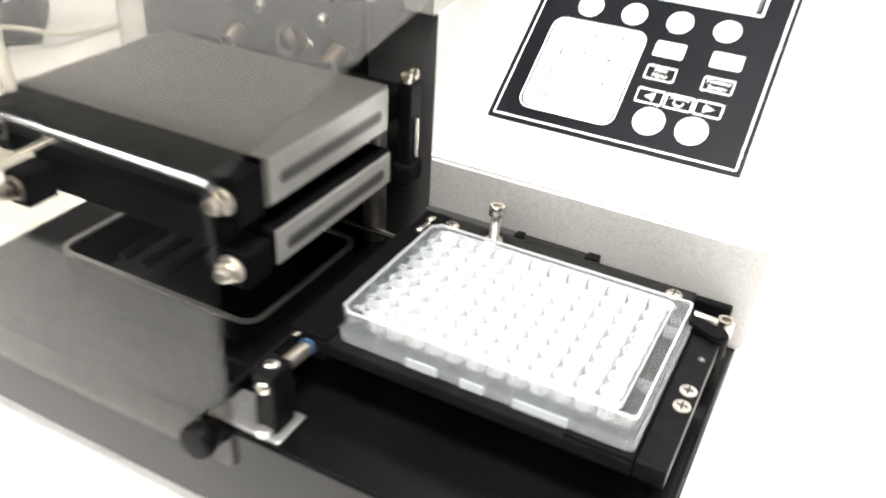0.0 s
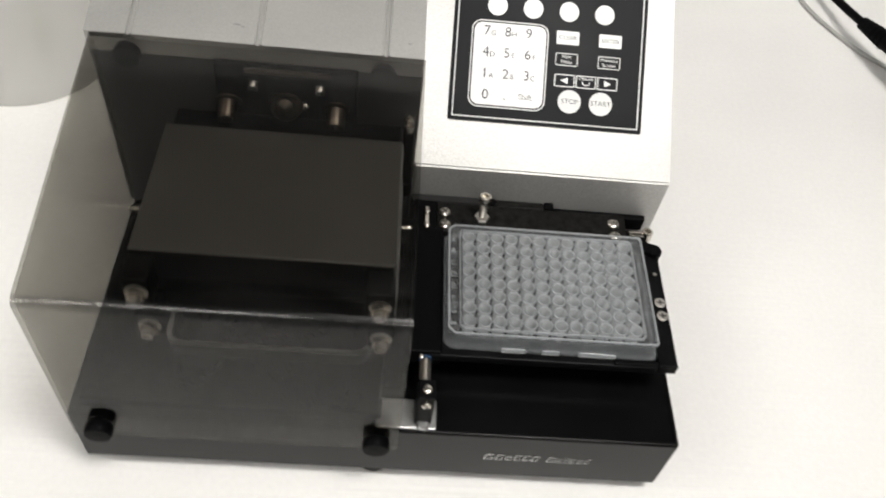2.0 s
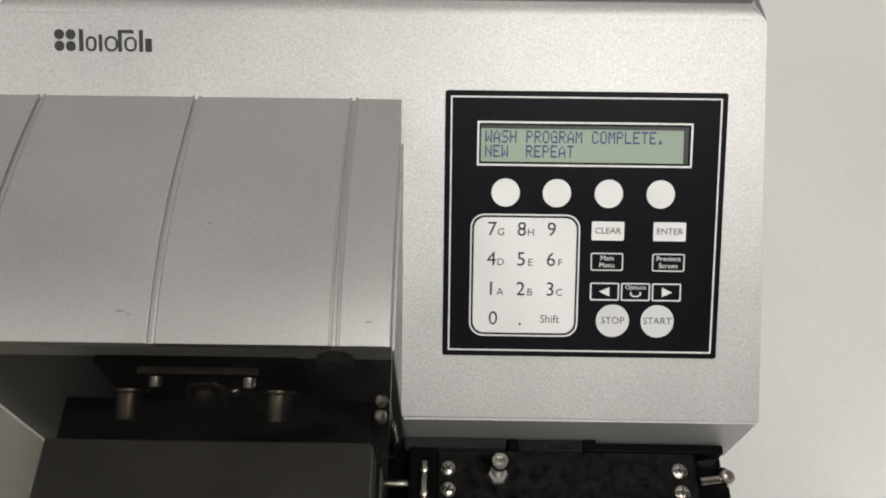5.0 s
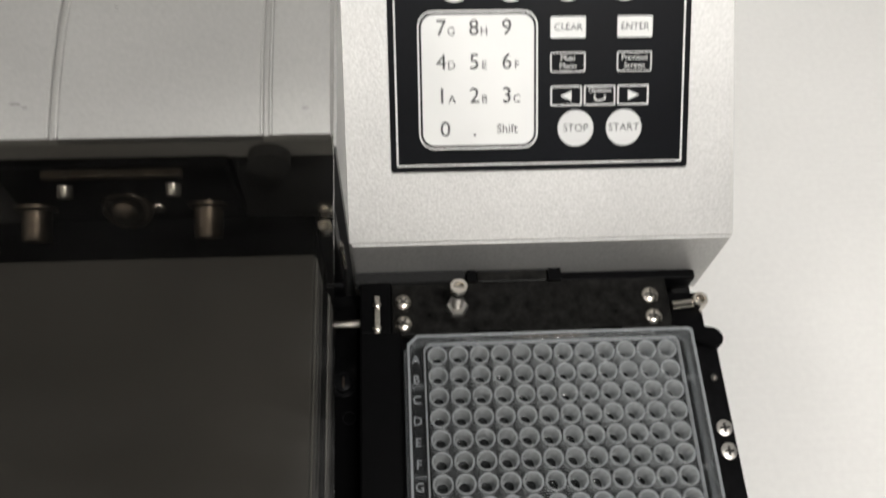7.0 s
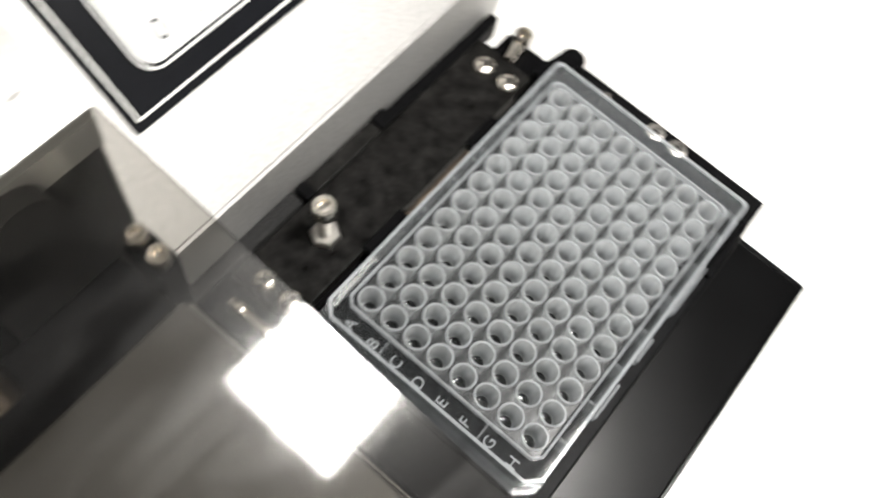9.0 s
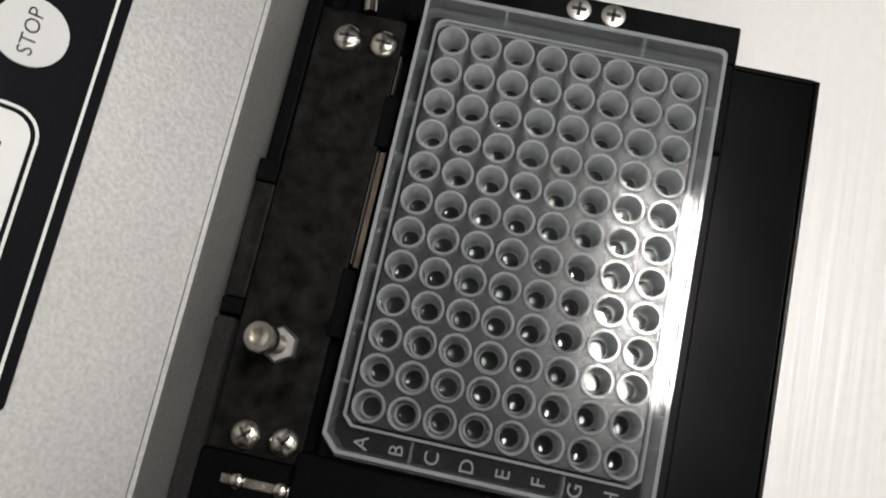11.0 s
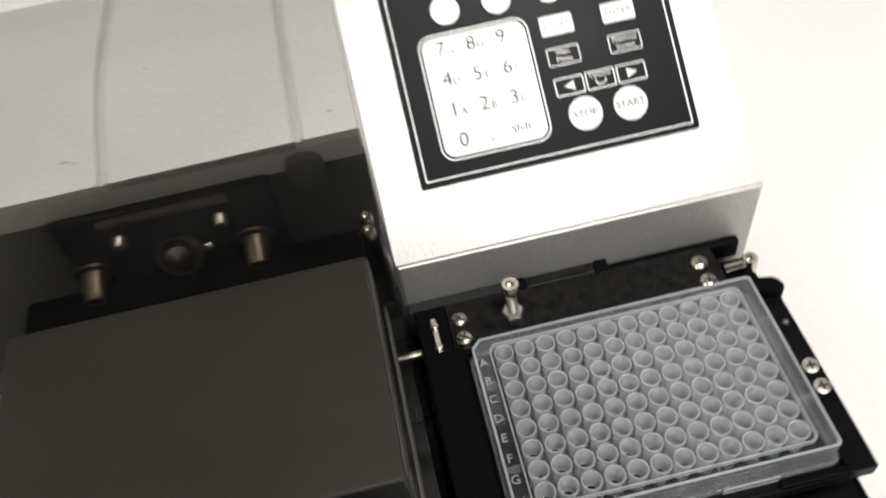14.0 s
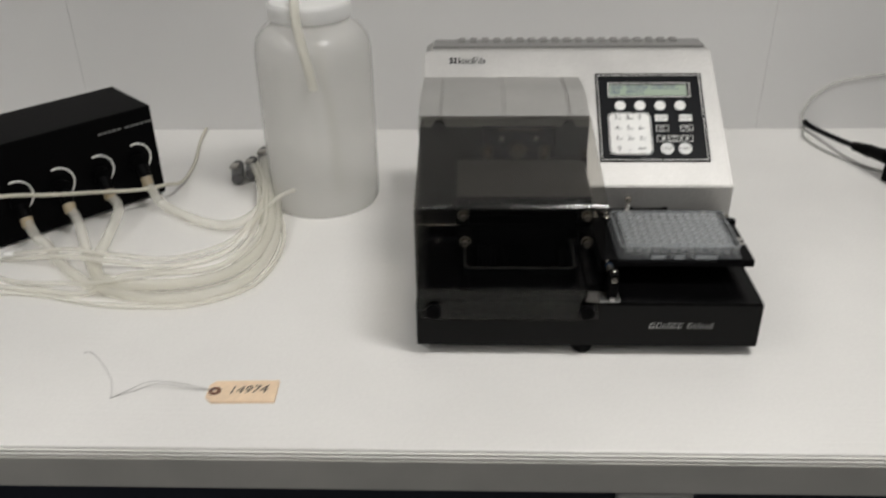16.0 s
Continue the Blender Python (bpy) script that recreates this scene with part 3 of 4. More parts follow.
def on_slope(x, v, h=0.0):
    return SLOPE @ Matrix.Translation((x, v, h))


DOTS = {"W": "#...# #...# #...# #.#.# #.#.# ##.## #...#", "A": "..#.. .#.#. #...# #...# ##### #...# #...#", "S": ".#### #.... #.... .###. ....# ....# ####.",
        "H": "#...# #...# #...# ##### #...# #...# #...#", "P": "####. #...# #...# ####. #.... #.... #....", "R": "####. #...# #...# ####. #.#.. #..#. #...#",
        "O": ".###. #...# #...# #...# #...# #...# .###.", "G": ".###. #...# #.... #.### #...# #...# .####", "M": "#...# ##.## #.#.# #.#.# #...# #...# #...#",
        "C": ".###. #...# #.... #.... #.... #...# .###.", "L": "#.... #.... #.... #.... #.... #.... #####", "E": "##### #.... #.... ####. #.... #.... #####",
        "T": "##### ..#.. ..#.. ..#.. ..#.. ..#.. ..#..", "N": "#...# #...# ##..# #.#.# #..## #...# #...#", ".": "..... ..... ..... ..... ..... .##.. .##.."}


def washer_keypad():
    pad = part("control_panel", slab(rounded(0.1285, 0.1232, 0.0012, 3), 0.0, 0.0008, on_slope(0.04675, 0.0930)), M_PANEL, washer, "black membrane keypad with white keys")
    h = 0.0009

    def film(name, w, ht, r, x, v, material, inset=None, lift=0.0):
        hole = None
        if inset:
            hole = rounded(w - 2 * inset, ht - 2 * inset, max(r - inset, 0.0002), 6)
        return part(name, slab(rounded(w, ht, r, 6), 0.0, 0.00025, on_slope(x, v, h - 0.00012 + lift), hole), material, pad)

    film("border_line", 0.1235, 0.1182, 0.0006, 0.04675, 0.0930, M_INK_WHITE, 0.0007)
    film("display_frame", 0.0985, 0.0203, 0.0006, 0.0465, 0.1307, M_INK_WHITE, 0.0009)
    film("display", 0.0945, 0.0165, 0.0003, 0.0462, 0.1307, M_LCD)
    # black strips paint the shade along the display's top and right edges
    part("display_painted_shade", slab([(-0.0473, 0.0070), (0.0473, 0.0070), (0.0473, 0.0083), (-0.0473, 0.0083)], 0, 0.0012, on_slope(0.0462, 0.1307, 0.0008)), M_INK, pad)
    part("display_painted_shade", slab([(0.0455, -0.0083), (0.0473, -0.0083), (0.0473, 0.0070), (0.0455, 0.0070)], 0, 0.0012, on_slope(0.0462, 0.1307, 0.0008)), M_INK, pad)
    # display words in dots of five columns and seven rows, one mesh a letter
    for row, text in enumerate(("WASH PROGRAM COMPLETE.", "NEW  REPEAT")):
        for k, ch in enumerate(text):
            if ch == " ":
                continue
            bm = bmesh.new()
            for r, line in enumerate(DOTS[ch].split()):
                for c, bit in enumerate(line):
                    if bit == "#":
                        x, v = 0.00060 * c, -0.00080 * r
                        slab([(x, v), (x + 0.000595, v), (x + 0.000595, v + 0.00079), (x, v + 0.00079)], 0, 0.0001, bm=bm)
            bm.transform(on_slope(0.0009 + 0.00375 * k, 0.1359 - 0.0066 * row, h + 0.0002))
            part("display_letter", bm, M_LCD_INK, pad)
    for x in (0.0107, 0.0343, 0.0582, 0.0820):
        key = part("soft_key", slab(rounded(0.0130, 0.0130, 0.00645, 8), 0.0, 0.00035, on_slope(x, 0.1083, h)), M_KEY, pad)
    film("number_pad_outline", 0.0508, 0.0575, 0.0065, 0.0202, 0.0697, M_INK_WHITE, 0.0007)
    film("number_pad", 0.0475, 0.0542, 0.0052, 0.0202, 0.0697, M_KEY)
    k2 = h + 0.00022
    digits = (("7", "G"), ("8", "H"), ("9", "")), (("4", "D"), ("5", "E"), ("6", "F")), (("1", "A"), ("2", "B"), ("3", "C")), (("0", ""), (".", ""), ("Shift", ""))
    for r, line in enumerate(digits):
        for c, (big, small) in enumerate(line):
            x, v = (0.0048 if c or r < 3 else 0.0060) + 0.0138 * c, 0.0912 - 0.0140 * r
            letters("key_digit", big, 0.0052 if big == "Shift" else 0.0092, on_slope(x, v, k2), M_INK, pad)
            if small:
                letters("key_letter", small, 0.0048, on_slope(x + 0.0042, v - 0.0013, k2), M_INK, pad)
    for text, x in (("CLEAR", 0.0584), ("ENTER", 0.0869)):
        film("key", 0.0150, 0.0088, 0.0008, x, 0.0911, M_KEY)
        letters("key_word", text, 0.0041, on_slope(x, 0.0911, k2), M_INK, pad)
    for lines, x in ((("Main", "Menu"), 0.0584), (("Previous", "Screen"), 0.0869)):
        film("key_outline", 0.0150, 0.0083, 0.0010, x, 0.0767, M_INK_WHITE, 0.0005)
        for k, text in enumerate(lines):
            letters("key_word", text, 0.0033, on_slope(x, 0.0784 - 0.0033 * k, k2), M_INK_WHITE, pad)
    for kind, x in (("back", 0.0578), ("options", 0.0722), ("ahead", 0.0866)):
        film("key_outline", 0.0135, 0.0084, 0.0008, x, 0.0627, M_INK_WHITE, 0.0006)
        if kind == "options":
            letters("key_word", "Options", 0.0030, on_slope(x, 0.0649, k2), M_INK_WHITE, pad)
            arc = [(x + 0.0023 * math.cos(radians(a)), 0.0620 + 0.0014 * math.sin(radians(a))) for a in range(150, 420, 30)]
            part("arrow_mark", hose([tuple(SLOPE @ Vector((u, v, k2))) for u, v in arc], 0.00035, 6, 3), M_INK_WHITE, pad)
        else:
            s = 1 if kind == "ahead" else -1
            tri = [(-0.0022 * s, -0.0022 * s), (0.0026 * s, 0.0), (-0.0022 * s, 0.0022 * s)]
            part("arrow_mark", slab(tri, 0, 0.0002, on_slope(x, 0.0627, k2 - 0.0001)), M_INK_WHITE, pad)
    for text, x in (("STOP", 0.0619), ("START", 0.0828)):
        part("round_key", slab(rounded(0.0154, 0.0154, 0.0076, 8), 0.0, 0.00035, on_slope(x, 0.0490, h)), M_KEY_GREY, pad)
        letters("key_word", text, 0.0046, on_slope(x, 0.0490, h + 0.0003), M_INK, pad)


def washer_marks():
    # maker's mark: four dots and a row of plain bars
    for dx, dv in ((0, 0), (0.0052, 0), (0, -0.0052), (0.0052, -0.0052)):
        part("mark_dot", slab(rounded(0.0046, 0.0046, 0.0022, 5), 0, 0.0002, on_slope(-0.1935 + dx, 0.1775 + dv, 0.0001)), M_INK, washer)
    x = -0.1845
    for kind, w, ht in (("bar", 0.0020, 0.0098), ("ring", 0.0050, 0.0068), ("bar", 0.0016, 0.0076), ("ring", 0.0062, 0.0070), ("bar", 0.0062, 0.0016), ("bar", 0.0018, 0.0098), ("ring", 0.0058, 0.0068), ("bar", 0.0018, 0.0098), ("bar", 0.0030, 0.0060)):
        mm = on_slope(x + w / 2, 0.1700 + (ht / 2 if ht > 0.002 else 0.0090), 0.0001)
        if kind == "ring":
            bm = slab(rounded(w, ht, w * 0.48, 6), 0, 0.0002, mm, rounded(w - 0.0024, ht - 0.0022, (w - 0.0024) * 0.45, 6))
        else:
            bm = slab(rounded(w, ht, 0.0003, 2), 0, 0.0002, mm)
        part("mark_shape", bm, M_INK, washer)
        x += w + 0.0010 if ht > 0.002 else -0.001
    # model mark on the base front: slanted silver bars
    x = 0.0165
    face = Matrix.Translation((0, -0.1142, 0.0355)) @ Matrix.Rotation(radians(90), 4, "X")
    for w, ht in ((0.0058, 0.0066), (0.0052, 0.0066), (0.0040, 0.0046), (0.0042, 0.0066), (0.0042, 0.0066), (0.0044, 0.0066), (0, 0), (0.0048, 0.0066), (0.0036, 0.0046),
                  (0.0022, 0.0066), (0.0036, 0.0046), (0.0034, 0.0046), (0.0028, 0.0060)):
        if w:
            for a, b, lo, hi in ((0, 0.15, 0, 1), (0.15, 0.85, 0.0, 0.09), (0.15, 0.85, 0.91, 1.0), (0.74, 0.88, 0.09, 0.5)):
                q = [(w * a + 0.25 * ht * lo, ht * lo), (w * b + 0.25 * ht * lo, ht * lo), (w * b + 0.25 * ht * hi, ht * hi), (w * a + 0.25 * ht * hi, ht * hi)]
                part("model_mark", slab(q, 0, 0.0002, face @ Matrix.Translation((x, 0, 0))), M_INK_SILVER, washer)
        x += w + 0.0012 if w else 0.004


def washer_head():
    """Wash manifolds and their black mount inside the cover."""
    mount = part("head_mount", box((-0.181, 0.0212, 0.146), (-0.047, 0.0412, 0.1605), 0.001), M_BLACK_MATT, washer, "black wash head mount with steel bolts")
    part("mount_plate", box((-0.157, 0.0415, 0.1560), (-0.0745, 0.0492, 0.1965), 0.0015), M_BLACK_MATT, mount)
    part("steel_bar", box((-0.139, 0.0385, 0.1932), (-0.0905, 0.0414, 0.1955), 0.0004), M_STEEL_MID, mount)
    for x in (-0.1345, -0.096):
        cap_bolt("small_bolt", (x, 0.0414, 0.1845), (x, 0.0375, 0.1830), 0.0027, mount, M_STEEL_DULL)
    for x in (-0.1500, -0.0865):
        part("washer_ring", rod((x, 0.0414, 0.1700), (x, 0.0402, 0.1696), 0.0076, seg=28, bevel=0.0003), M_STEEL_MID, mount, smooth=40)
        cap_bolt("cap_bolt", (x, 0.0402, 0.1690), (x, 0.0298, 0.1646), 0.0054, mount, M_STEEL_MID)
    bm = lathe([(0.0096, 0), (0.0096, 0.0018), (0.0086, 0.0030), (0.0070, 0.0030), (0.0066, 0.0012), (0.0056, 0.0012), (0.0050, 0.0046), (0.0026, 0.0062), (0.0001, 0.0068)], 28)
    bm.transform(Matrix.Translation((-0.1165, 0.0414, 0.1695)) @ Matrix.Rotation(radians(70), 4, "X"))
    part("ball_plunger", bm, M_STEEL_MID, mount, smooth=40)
    pan_screw("set_screw", (-0.1050, 0.0413, 0.1690), 0.0025, mount, (0, -1, 0.3))
    # two blocks, one above the other, with side slots
    for name, z0, z1, x0, x1 in (("upper_manifold", 0.1445, 0.1672, -0.1825, -0.0462), ("lower_manifold", 0.1170, 0.1350, -0.1805, -0.0445)):
        bm = box((x0, -0.0725, z0), (x1, 0.0205, z1), 0.0009)
        block = part(name, bm, M_MANIFOLD if name == "upper_manifold" else M_BLACK_MATT, washer, "grey anodised dispense block" if name == "upper_manifold" else "black aspirate block")
        # fronts get a thin black sheet, ends a paler grey one
        part("front_face", box((x0 + 0.001, -0.0731, z0 + 0.0008), (x1 - 0.001, -0.0727, z1 - 0.0006)), M_BLACK_MATT, block)
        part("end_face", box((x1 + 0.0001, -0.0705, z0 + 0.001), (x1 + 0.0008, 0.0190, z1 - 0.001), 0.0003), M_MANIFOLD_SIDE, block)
        zc = (z0 + z1) / 2 - 0.001
        m = Matrix.Translation((x1 + 0.0009, -0.0255, zc)) @ Matrix(((0, 0, 1, 0), (1, 0, 0, 0), (0, 1, 0, 0), (0, 0, 0, 1)))
        part("slot", slab(rounded(0.074, 0.0036, 0.0017, 4), 0, 0.0003, m), M_INK, block)
        part("slot_lip", slab(rounded(0.0775, 0.0062, 0.003, 4), -0.0002, 0.0001, m, rounded(0.074, 0.0036, 0.0017, 4)), M_MANIFOLD, block)
        # front end clamps with steel nuts
        for x in (x0 + 0.0075, x1 - 0.0055):
            clamp = part("end_clamp", box((x - 0.0085, -0.0895, z0 - 0.002), (x + 0.0055, -0.0728, z1 - 0.003), 0.0015), M_BLACK_MATT, block, "black end clamp with steel nut")
            zz = (z0 + z1) / 2 - 0.0015
            part("nut_washer", rod((x - 0.001, -0.0896, zz), (x - 0.001, -0.0904, zz), 0.0060, seg=24), M_STEEL_DULL, block, smooth=40)
            hex_nut("nut", (x - 0.001, -0.0905, zz), (x - 0.001, -0.0940, zz), 0.0052, block)
            cap_bolt("stud", (x - 0.001, -0.0941, zz), (x - 0.001, -0.0975, zz), 0.0032, block, M_STEEL_DULL)
    # rear right clamp tower
    tower = part("clamp_tower", box((-0.0462, 0.0285, 0.1180), (-0.0390, 0.0405, 0.1660), 0.0015), M_BLACK_MATT, washer, "black upright clamp with steel screws")
    part("tower_foot", box((-0.0475, 0.0265, 0.1120), (-0.0380, 0.0425, 0.1240), 0.002), M_BLACK_MATT, tower)
    part("tower_pin", rod((-0.0386, 0.0345, 0.1270), (-0.0386, 0.0345, 0.1480), 0.0014), M_STEEL, tower, smooth=40)
    for y in (0.0310, 0.0380):
        cap_bolt("tower_screw", (-0.0428, y, 0.166), (-0.0428, y, 0.1705), 0.0028, tower)
    # lifting posts behind the blocks
    for x in (-0.168, -0.062):
        part("lift_post", rod((x, 0.035, DECK + 0.0005), (x, 0.035, 0.150), 0.006), M_STEEL_DULL, washer, smooth=40)


def washer_tray():
    """Open trough under the manifolds and the black bed round it."""
    bed = part("bed", box((-0.2195, -0.108, DECK + 0.0003), (-0.0475, 0.045, 0.0725), 0.002), M_BED, washer, "black bed under the wash head")
    step = part("bed_step", box((-0.0473, -0.0880, DECK + 0.0003), (-0.0352, 0.0410, 0.0715), 0.0012), M_BED, bed, "black ledge beside the bed")
    boss = part("dark_screw", lathe([(0.0062, 0), (0.0062, 0.0006), (0.0052, 0.0008), (0.0050, 0.0002), (0.0044, 0.0002), (0.0042, 0.0018), (0.0034, 0.0024), (0.0001, 0.0024)], 28, (-0.0423, 0.0015, 0.0716)), M_ANOD, step, "blackened screw in a countersink", smooth=40)
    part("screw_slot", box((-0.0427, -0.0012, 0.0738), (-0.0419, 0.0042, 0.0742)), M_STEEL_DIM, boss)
    part("punched_ring", slab(rounded(0.0064, 0.0064, 0.0031, 6), 0.0716, 0.0720, Matrix.Translation((-0.0398, -0.0145, 0)), rounded(0.0052, 0.0052, 0.0025, 6)), M_ANOD, step)
    out, inn = rounded(0.1195, 0.0870, 0.009, 6), rounded(0.1157, 0.0832, 0.0075, 6)
    part("trough_rim", slab(out, 0.0726, 0.0835, Matrix.Translation((-0.1160, -0.032, 0)), inn), M_ANOD, bed, "dark trough wall")
    part("trough_edge", slab(rounded(0.1203, 0.0878, 0.0094, 6), 0.0836, 0.0846, Matrix.Translation((-0.1160, -0.032, 0)), rounded(0.1149, 0.0824, 0.0071, 6)), M_PALE_ALU, bed, "pale bare edge of the trough")
    for k in range(3):
        part("trough_rib", box((-0.160 + 0.014 * k, -0.052, 0.0727), (-0.156 + 0.014 * k, -0.010, 0.0745), 0.0005), M_ANOD, bed)
    for x, y in ((-0.2065, 0.004),):
        pan_screw("bed_screw", (x, y, 0.0725), 0.003, bed)


def washer_carrier():
    """Moving carrier that holds the plate."""
    plate = part("carrier_plate", box((-0.0215, -0.0790, 0.0885), (0.1140, 0.0120, 0.0945), 0.0008), M_ANOD, washer, "black anodised plate carrier")
    part("left_bar", box((-0.0335, -0.0785, 0.0840), (-0.0150, 0.0165, 0.0968), 0.0010), M_BLACK_MATT, plate)
    part("right_arm", box((0.1146, -0.0785, 0.0885), (0.1262, 0.0060, 0.0962), 0.0006), M_ANOD, plate)
    part("front_finger", box((0.0875, -0.0785, 0.0895), (0.1145, -0.0753, 0.0965), 0.0008), M_BLACK_MATT, plate)
    for x, y in ((0.1220, -0.0320), (0.1220, -0.0420)):
        bm = lathe([(0.0001, 0), (0.0035, 0), (0.0035, 0.0005), (0.0030, 0.0007), (0.0001, 0.0007)], 20, (x, y, 0.0962))
        s = part("flat_screw", bm, M_STEEL_DULL, plate, smooth=40)
        bm = box((x - 0.0021, y - 0.0005, 0.0967), (x + 0.0021, y + 0.0005, 0.09715))
        box((x - 0.0005, y - 0.0021, 0.0967), (x + 0.0005, y + 0.0021, 0.09715), bm=bm)
        part("recess", bm, M_RECESS, s)
    part("pin_hole", lathe([(0.0001, 0), (0.0016, 0), (0.0016, 0.0003), (0.0001, 0.0003)], 14, (0.1220, -0.0095, 0.0961)), M_RECESS, plate)
    part("pin", lathe([(0.0001, 0), (0.0008, 0), (0.0007, 0.0004), (0.0001, 0.0005)], 12, (0.1220, -0.0097, 0.0964)), M_STEEL, plate, smooth=50)
    # rounded corner lever
    (ax, ay, ar), (bx, by, br_) = (0.1240, 0.0086, 0.0050), (0.1105, 0.0138, 0.0026)
    lean = math.atan2(by - ay, bx - ax)
    ring = [(ax + ar * math.cos(lean + radians(a)), ay + ar * math.sin(lean + radians(a))) for a in range(90, 271, 18)]
    ring += [(bx + br_ * math.cos(lean + radians(a)), by + br_ * math.sin(lean + radians(a))) for a in range(-90, 91, 18)]
    mx, my = (ax + bx) / 2, (ay + by) / 2
    bm = slab(ring, 0.0885, 0.0982)
    slab([(mx + 0.93 * (x - mx), my + 0.90 * (y - my)) for x, y in ring], 0.0982, 0.0990, bm=bm)
    part("corner_lever", bm, M_BLACK_MATT, plate, "black moulded corner lever", smooth=50)
    # rear bracket with screws
    br = part("rear_bracket", box((-0.0190, 0.0155, 0.0900), (0.1085, 0.0405, 0.0950), 0.0006), M_BRACKET, washer, "black rear carriage bracket with steel screws")
    part("bracket_step", box((-0.0335, 0.0170, 0.0840), (-0.0192, 0.0420, 0.0945), 0.0008), M_BLACK_MATT, br)
    for x0, x1 in ((0.0155, 0.0345), (0.0700, 0.0850)):
        part("spring_leaf", box((x0, 0.0125, 0.0925), (x1, 0.0165, 0.0958), 0.0004), M_BLACK_MATT, br)
    for x, y in ((-0.0140, 0.0310), (-0.0140, 0.0205), (0.0998, 0.0312), (0.0998, 0.0205)):
        pan_screw("pan_screw", (x, y, 0.0950), 0.0041, br)
    for x0, x1 in ((0.0360, 0.0690), (0.0860, 0.0980)):
        part("bracket_notch", box((x0, 0.0148, 0.0905), (x1, 0.0153, 0.0946), 0.0001), M_RECESS, br)
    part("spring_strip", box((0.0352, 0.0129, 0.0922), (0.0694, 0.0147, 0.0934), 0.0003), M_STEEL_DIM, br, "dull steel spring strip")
    # tall screw with nut
    nut = bmesh.new()
    for r, z in ((0.0052, 0.0950), (0.0052, 0.0974), (0.0045, 0.0981)):
        for k in range(6):
            nut.verts.new((0.0105 + r * math.cos(radians(60 * k)), 0.0280 + r * math.sin(radians(60 * k)), z))
    nut.verts.ensure_lookup_table()
    for lo in (0, 6):
        for k in range(6):
            nut.faces.new([nut.verts[i] for i in (lo + k, lo + (k + 1) % 6, lo + 6 + (k + 1) % 6, lo + 6 + k)])
    nut.faces.new(nut.verts[12:18])
    part("nut", nut, M_STEEL_DULL, br, "steel hex nut")
    part("screw_shank", rod((0.0105, 0.0280, 0.0975), (0.0105, 0.0288, 0.1115), 0.0021), M_STEEL_DULL, br, smooth=40)
    for k in range(9):
        z = 0.0992 + 0.0014 * k
        part("thread", lathe([(0.0020, -0.0004), (0.0025, 0.0), (0.0020, 0.0004)], 16, (0.0105, 0.0280 + 0.0008 * k / 9, z)), M_STEEL_DULL, br, smooth=60)
    cap_bolt("screw_head", (0.0105, 0.0288, 0.1115), (0.0105, 0.0291, 0.1165), 0.0040, br)
    # corner stud with clamp pin
    part("stud_pin", rod((0.1105, 0.0275, 0.0915), (0.1215, 0.0295, 0.0895), 0.0021), M_STEEL, br, smooth=40)
    cap_bolt("stud_head", (0.1245, 0.0300, 0.0840), (0.1245, 0.0302, 0.0925), 0.0038, br)
    part("lug", box((0.1030, 0.0150, 0.0800), (0.1275, 0.0375, 0.0838), 0.001), M_BLACK_MATT, br)
    # small steel strip with two beads
    strip = part("steel_strip", box((-0.0272, 0.0150, 0.0950), (-0.0244, 0.0345, 0.0965), 0.0005), M_STEEL, br)
    for y in (0.0185, 0.0300):
        pan_screw("bead", (-0.0258, y, 0.0965), 0.0021, br, cross=False)
    # guide rods and front stop block
    part("guide_rod", rod((-0.2200, 0.0270, 0.0815), (-0.0320, 0.0270, 0.0815), 0.0021), M_STEEL, washer, "thin steel guide rod", smooth=40)
    plunger = part("spring_plunger", rod((-0.0240, -0.0965, 0.0905), (-0.0240, -0.0775, 0.0895), 0.0024), M_STEEL, washer, "threaded steel plunger with a blue ring", smooth=40)
    for k in range(10):
        part("thread", rod((-0.0240, -0.0805 - 0.0015 * k, 0.08966 + 0.00008 * k), (-0.0240, -0.0813 - 0.0015 * k, 0.08970 + 0.00008 * k), 0.0033, seg=18, bevel=0.0002), M_STEEL_DULL, plunger, smooth=40)
    part("rod_ring", rod((-0.0240, -0.0798, 0.0896), (-0.0240, -0.0784, 0.0895), 0.0038, seg=20), M_BLUE, plunger, smooth=40)
    blk = part("stop_block", box((-0.0280, -0.1095, DECK + 0.0022), (-0.0182, -0.0968, 0.0970), 0.0008), M_ANOD, washer, "black stop block with screws on a pale foot")
    part("foot_plate", box((-0.0500, -0.1125, DECK + 0.0004), (-0.0150, -0.0935, DECK + 0.0020), 0.0007), M_PALE_ALU, blk)
    part("foot_bolt", lathe([(0.0036, 0), (0.0036, 0.0022), (0.0028, 0.0030), (0.0001, 0.0031)], 20, (-0.0232, -0.1102, DECK + 0.0021)), M_PALE_ALU, blk, smooth=40)
    pan_screw("block_screw", (-0.0228, -0.1096, 0.0905), 0.0031, blk, (0, -1, 0))
    pan_screw("block_screw", (-0.0230, -0.1036, 0.0971), 0.0031, blk)
    pan_screw("block_screw", (-0.0270, -0.0820, 0.0969), 0.0016, blk, cross=False)
    # foam strip and rails below the housing face
    part("foam_strip", box((-0.0360, 0.0418, 0.0870), (0.0150, 0.0475, 0.0945), 0.001), M_FOAM, washer)
    part("track", box((-0.0300, 0.0420, 0.0790), (0.1250, 0.0468, 0.0905), 0.001), M_BLACK_MATT, washer)
    lip = part("bracket_lip", box((0.0205, 0.0407, 0.0925), (0.0535, 0.0466, 0.0947), 0.0006), M_BRACKET, washer, "scuffed rear lip of the carriage bracket")
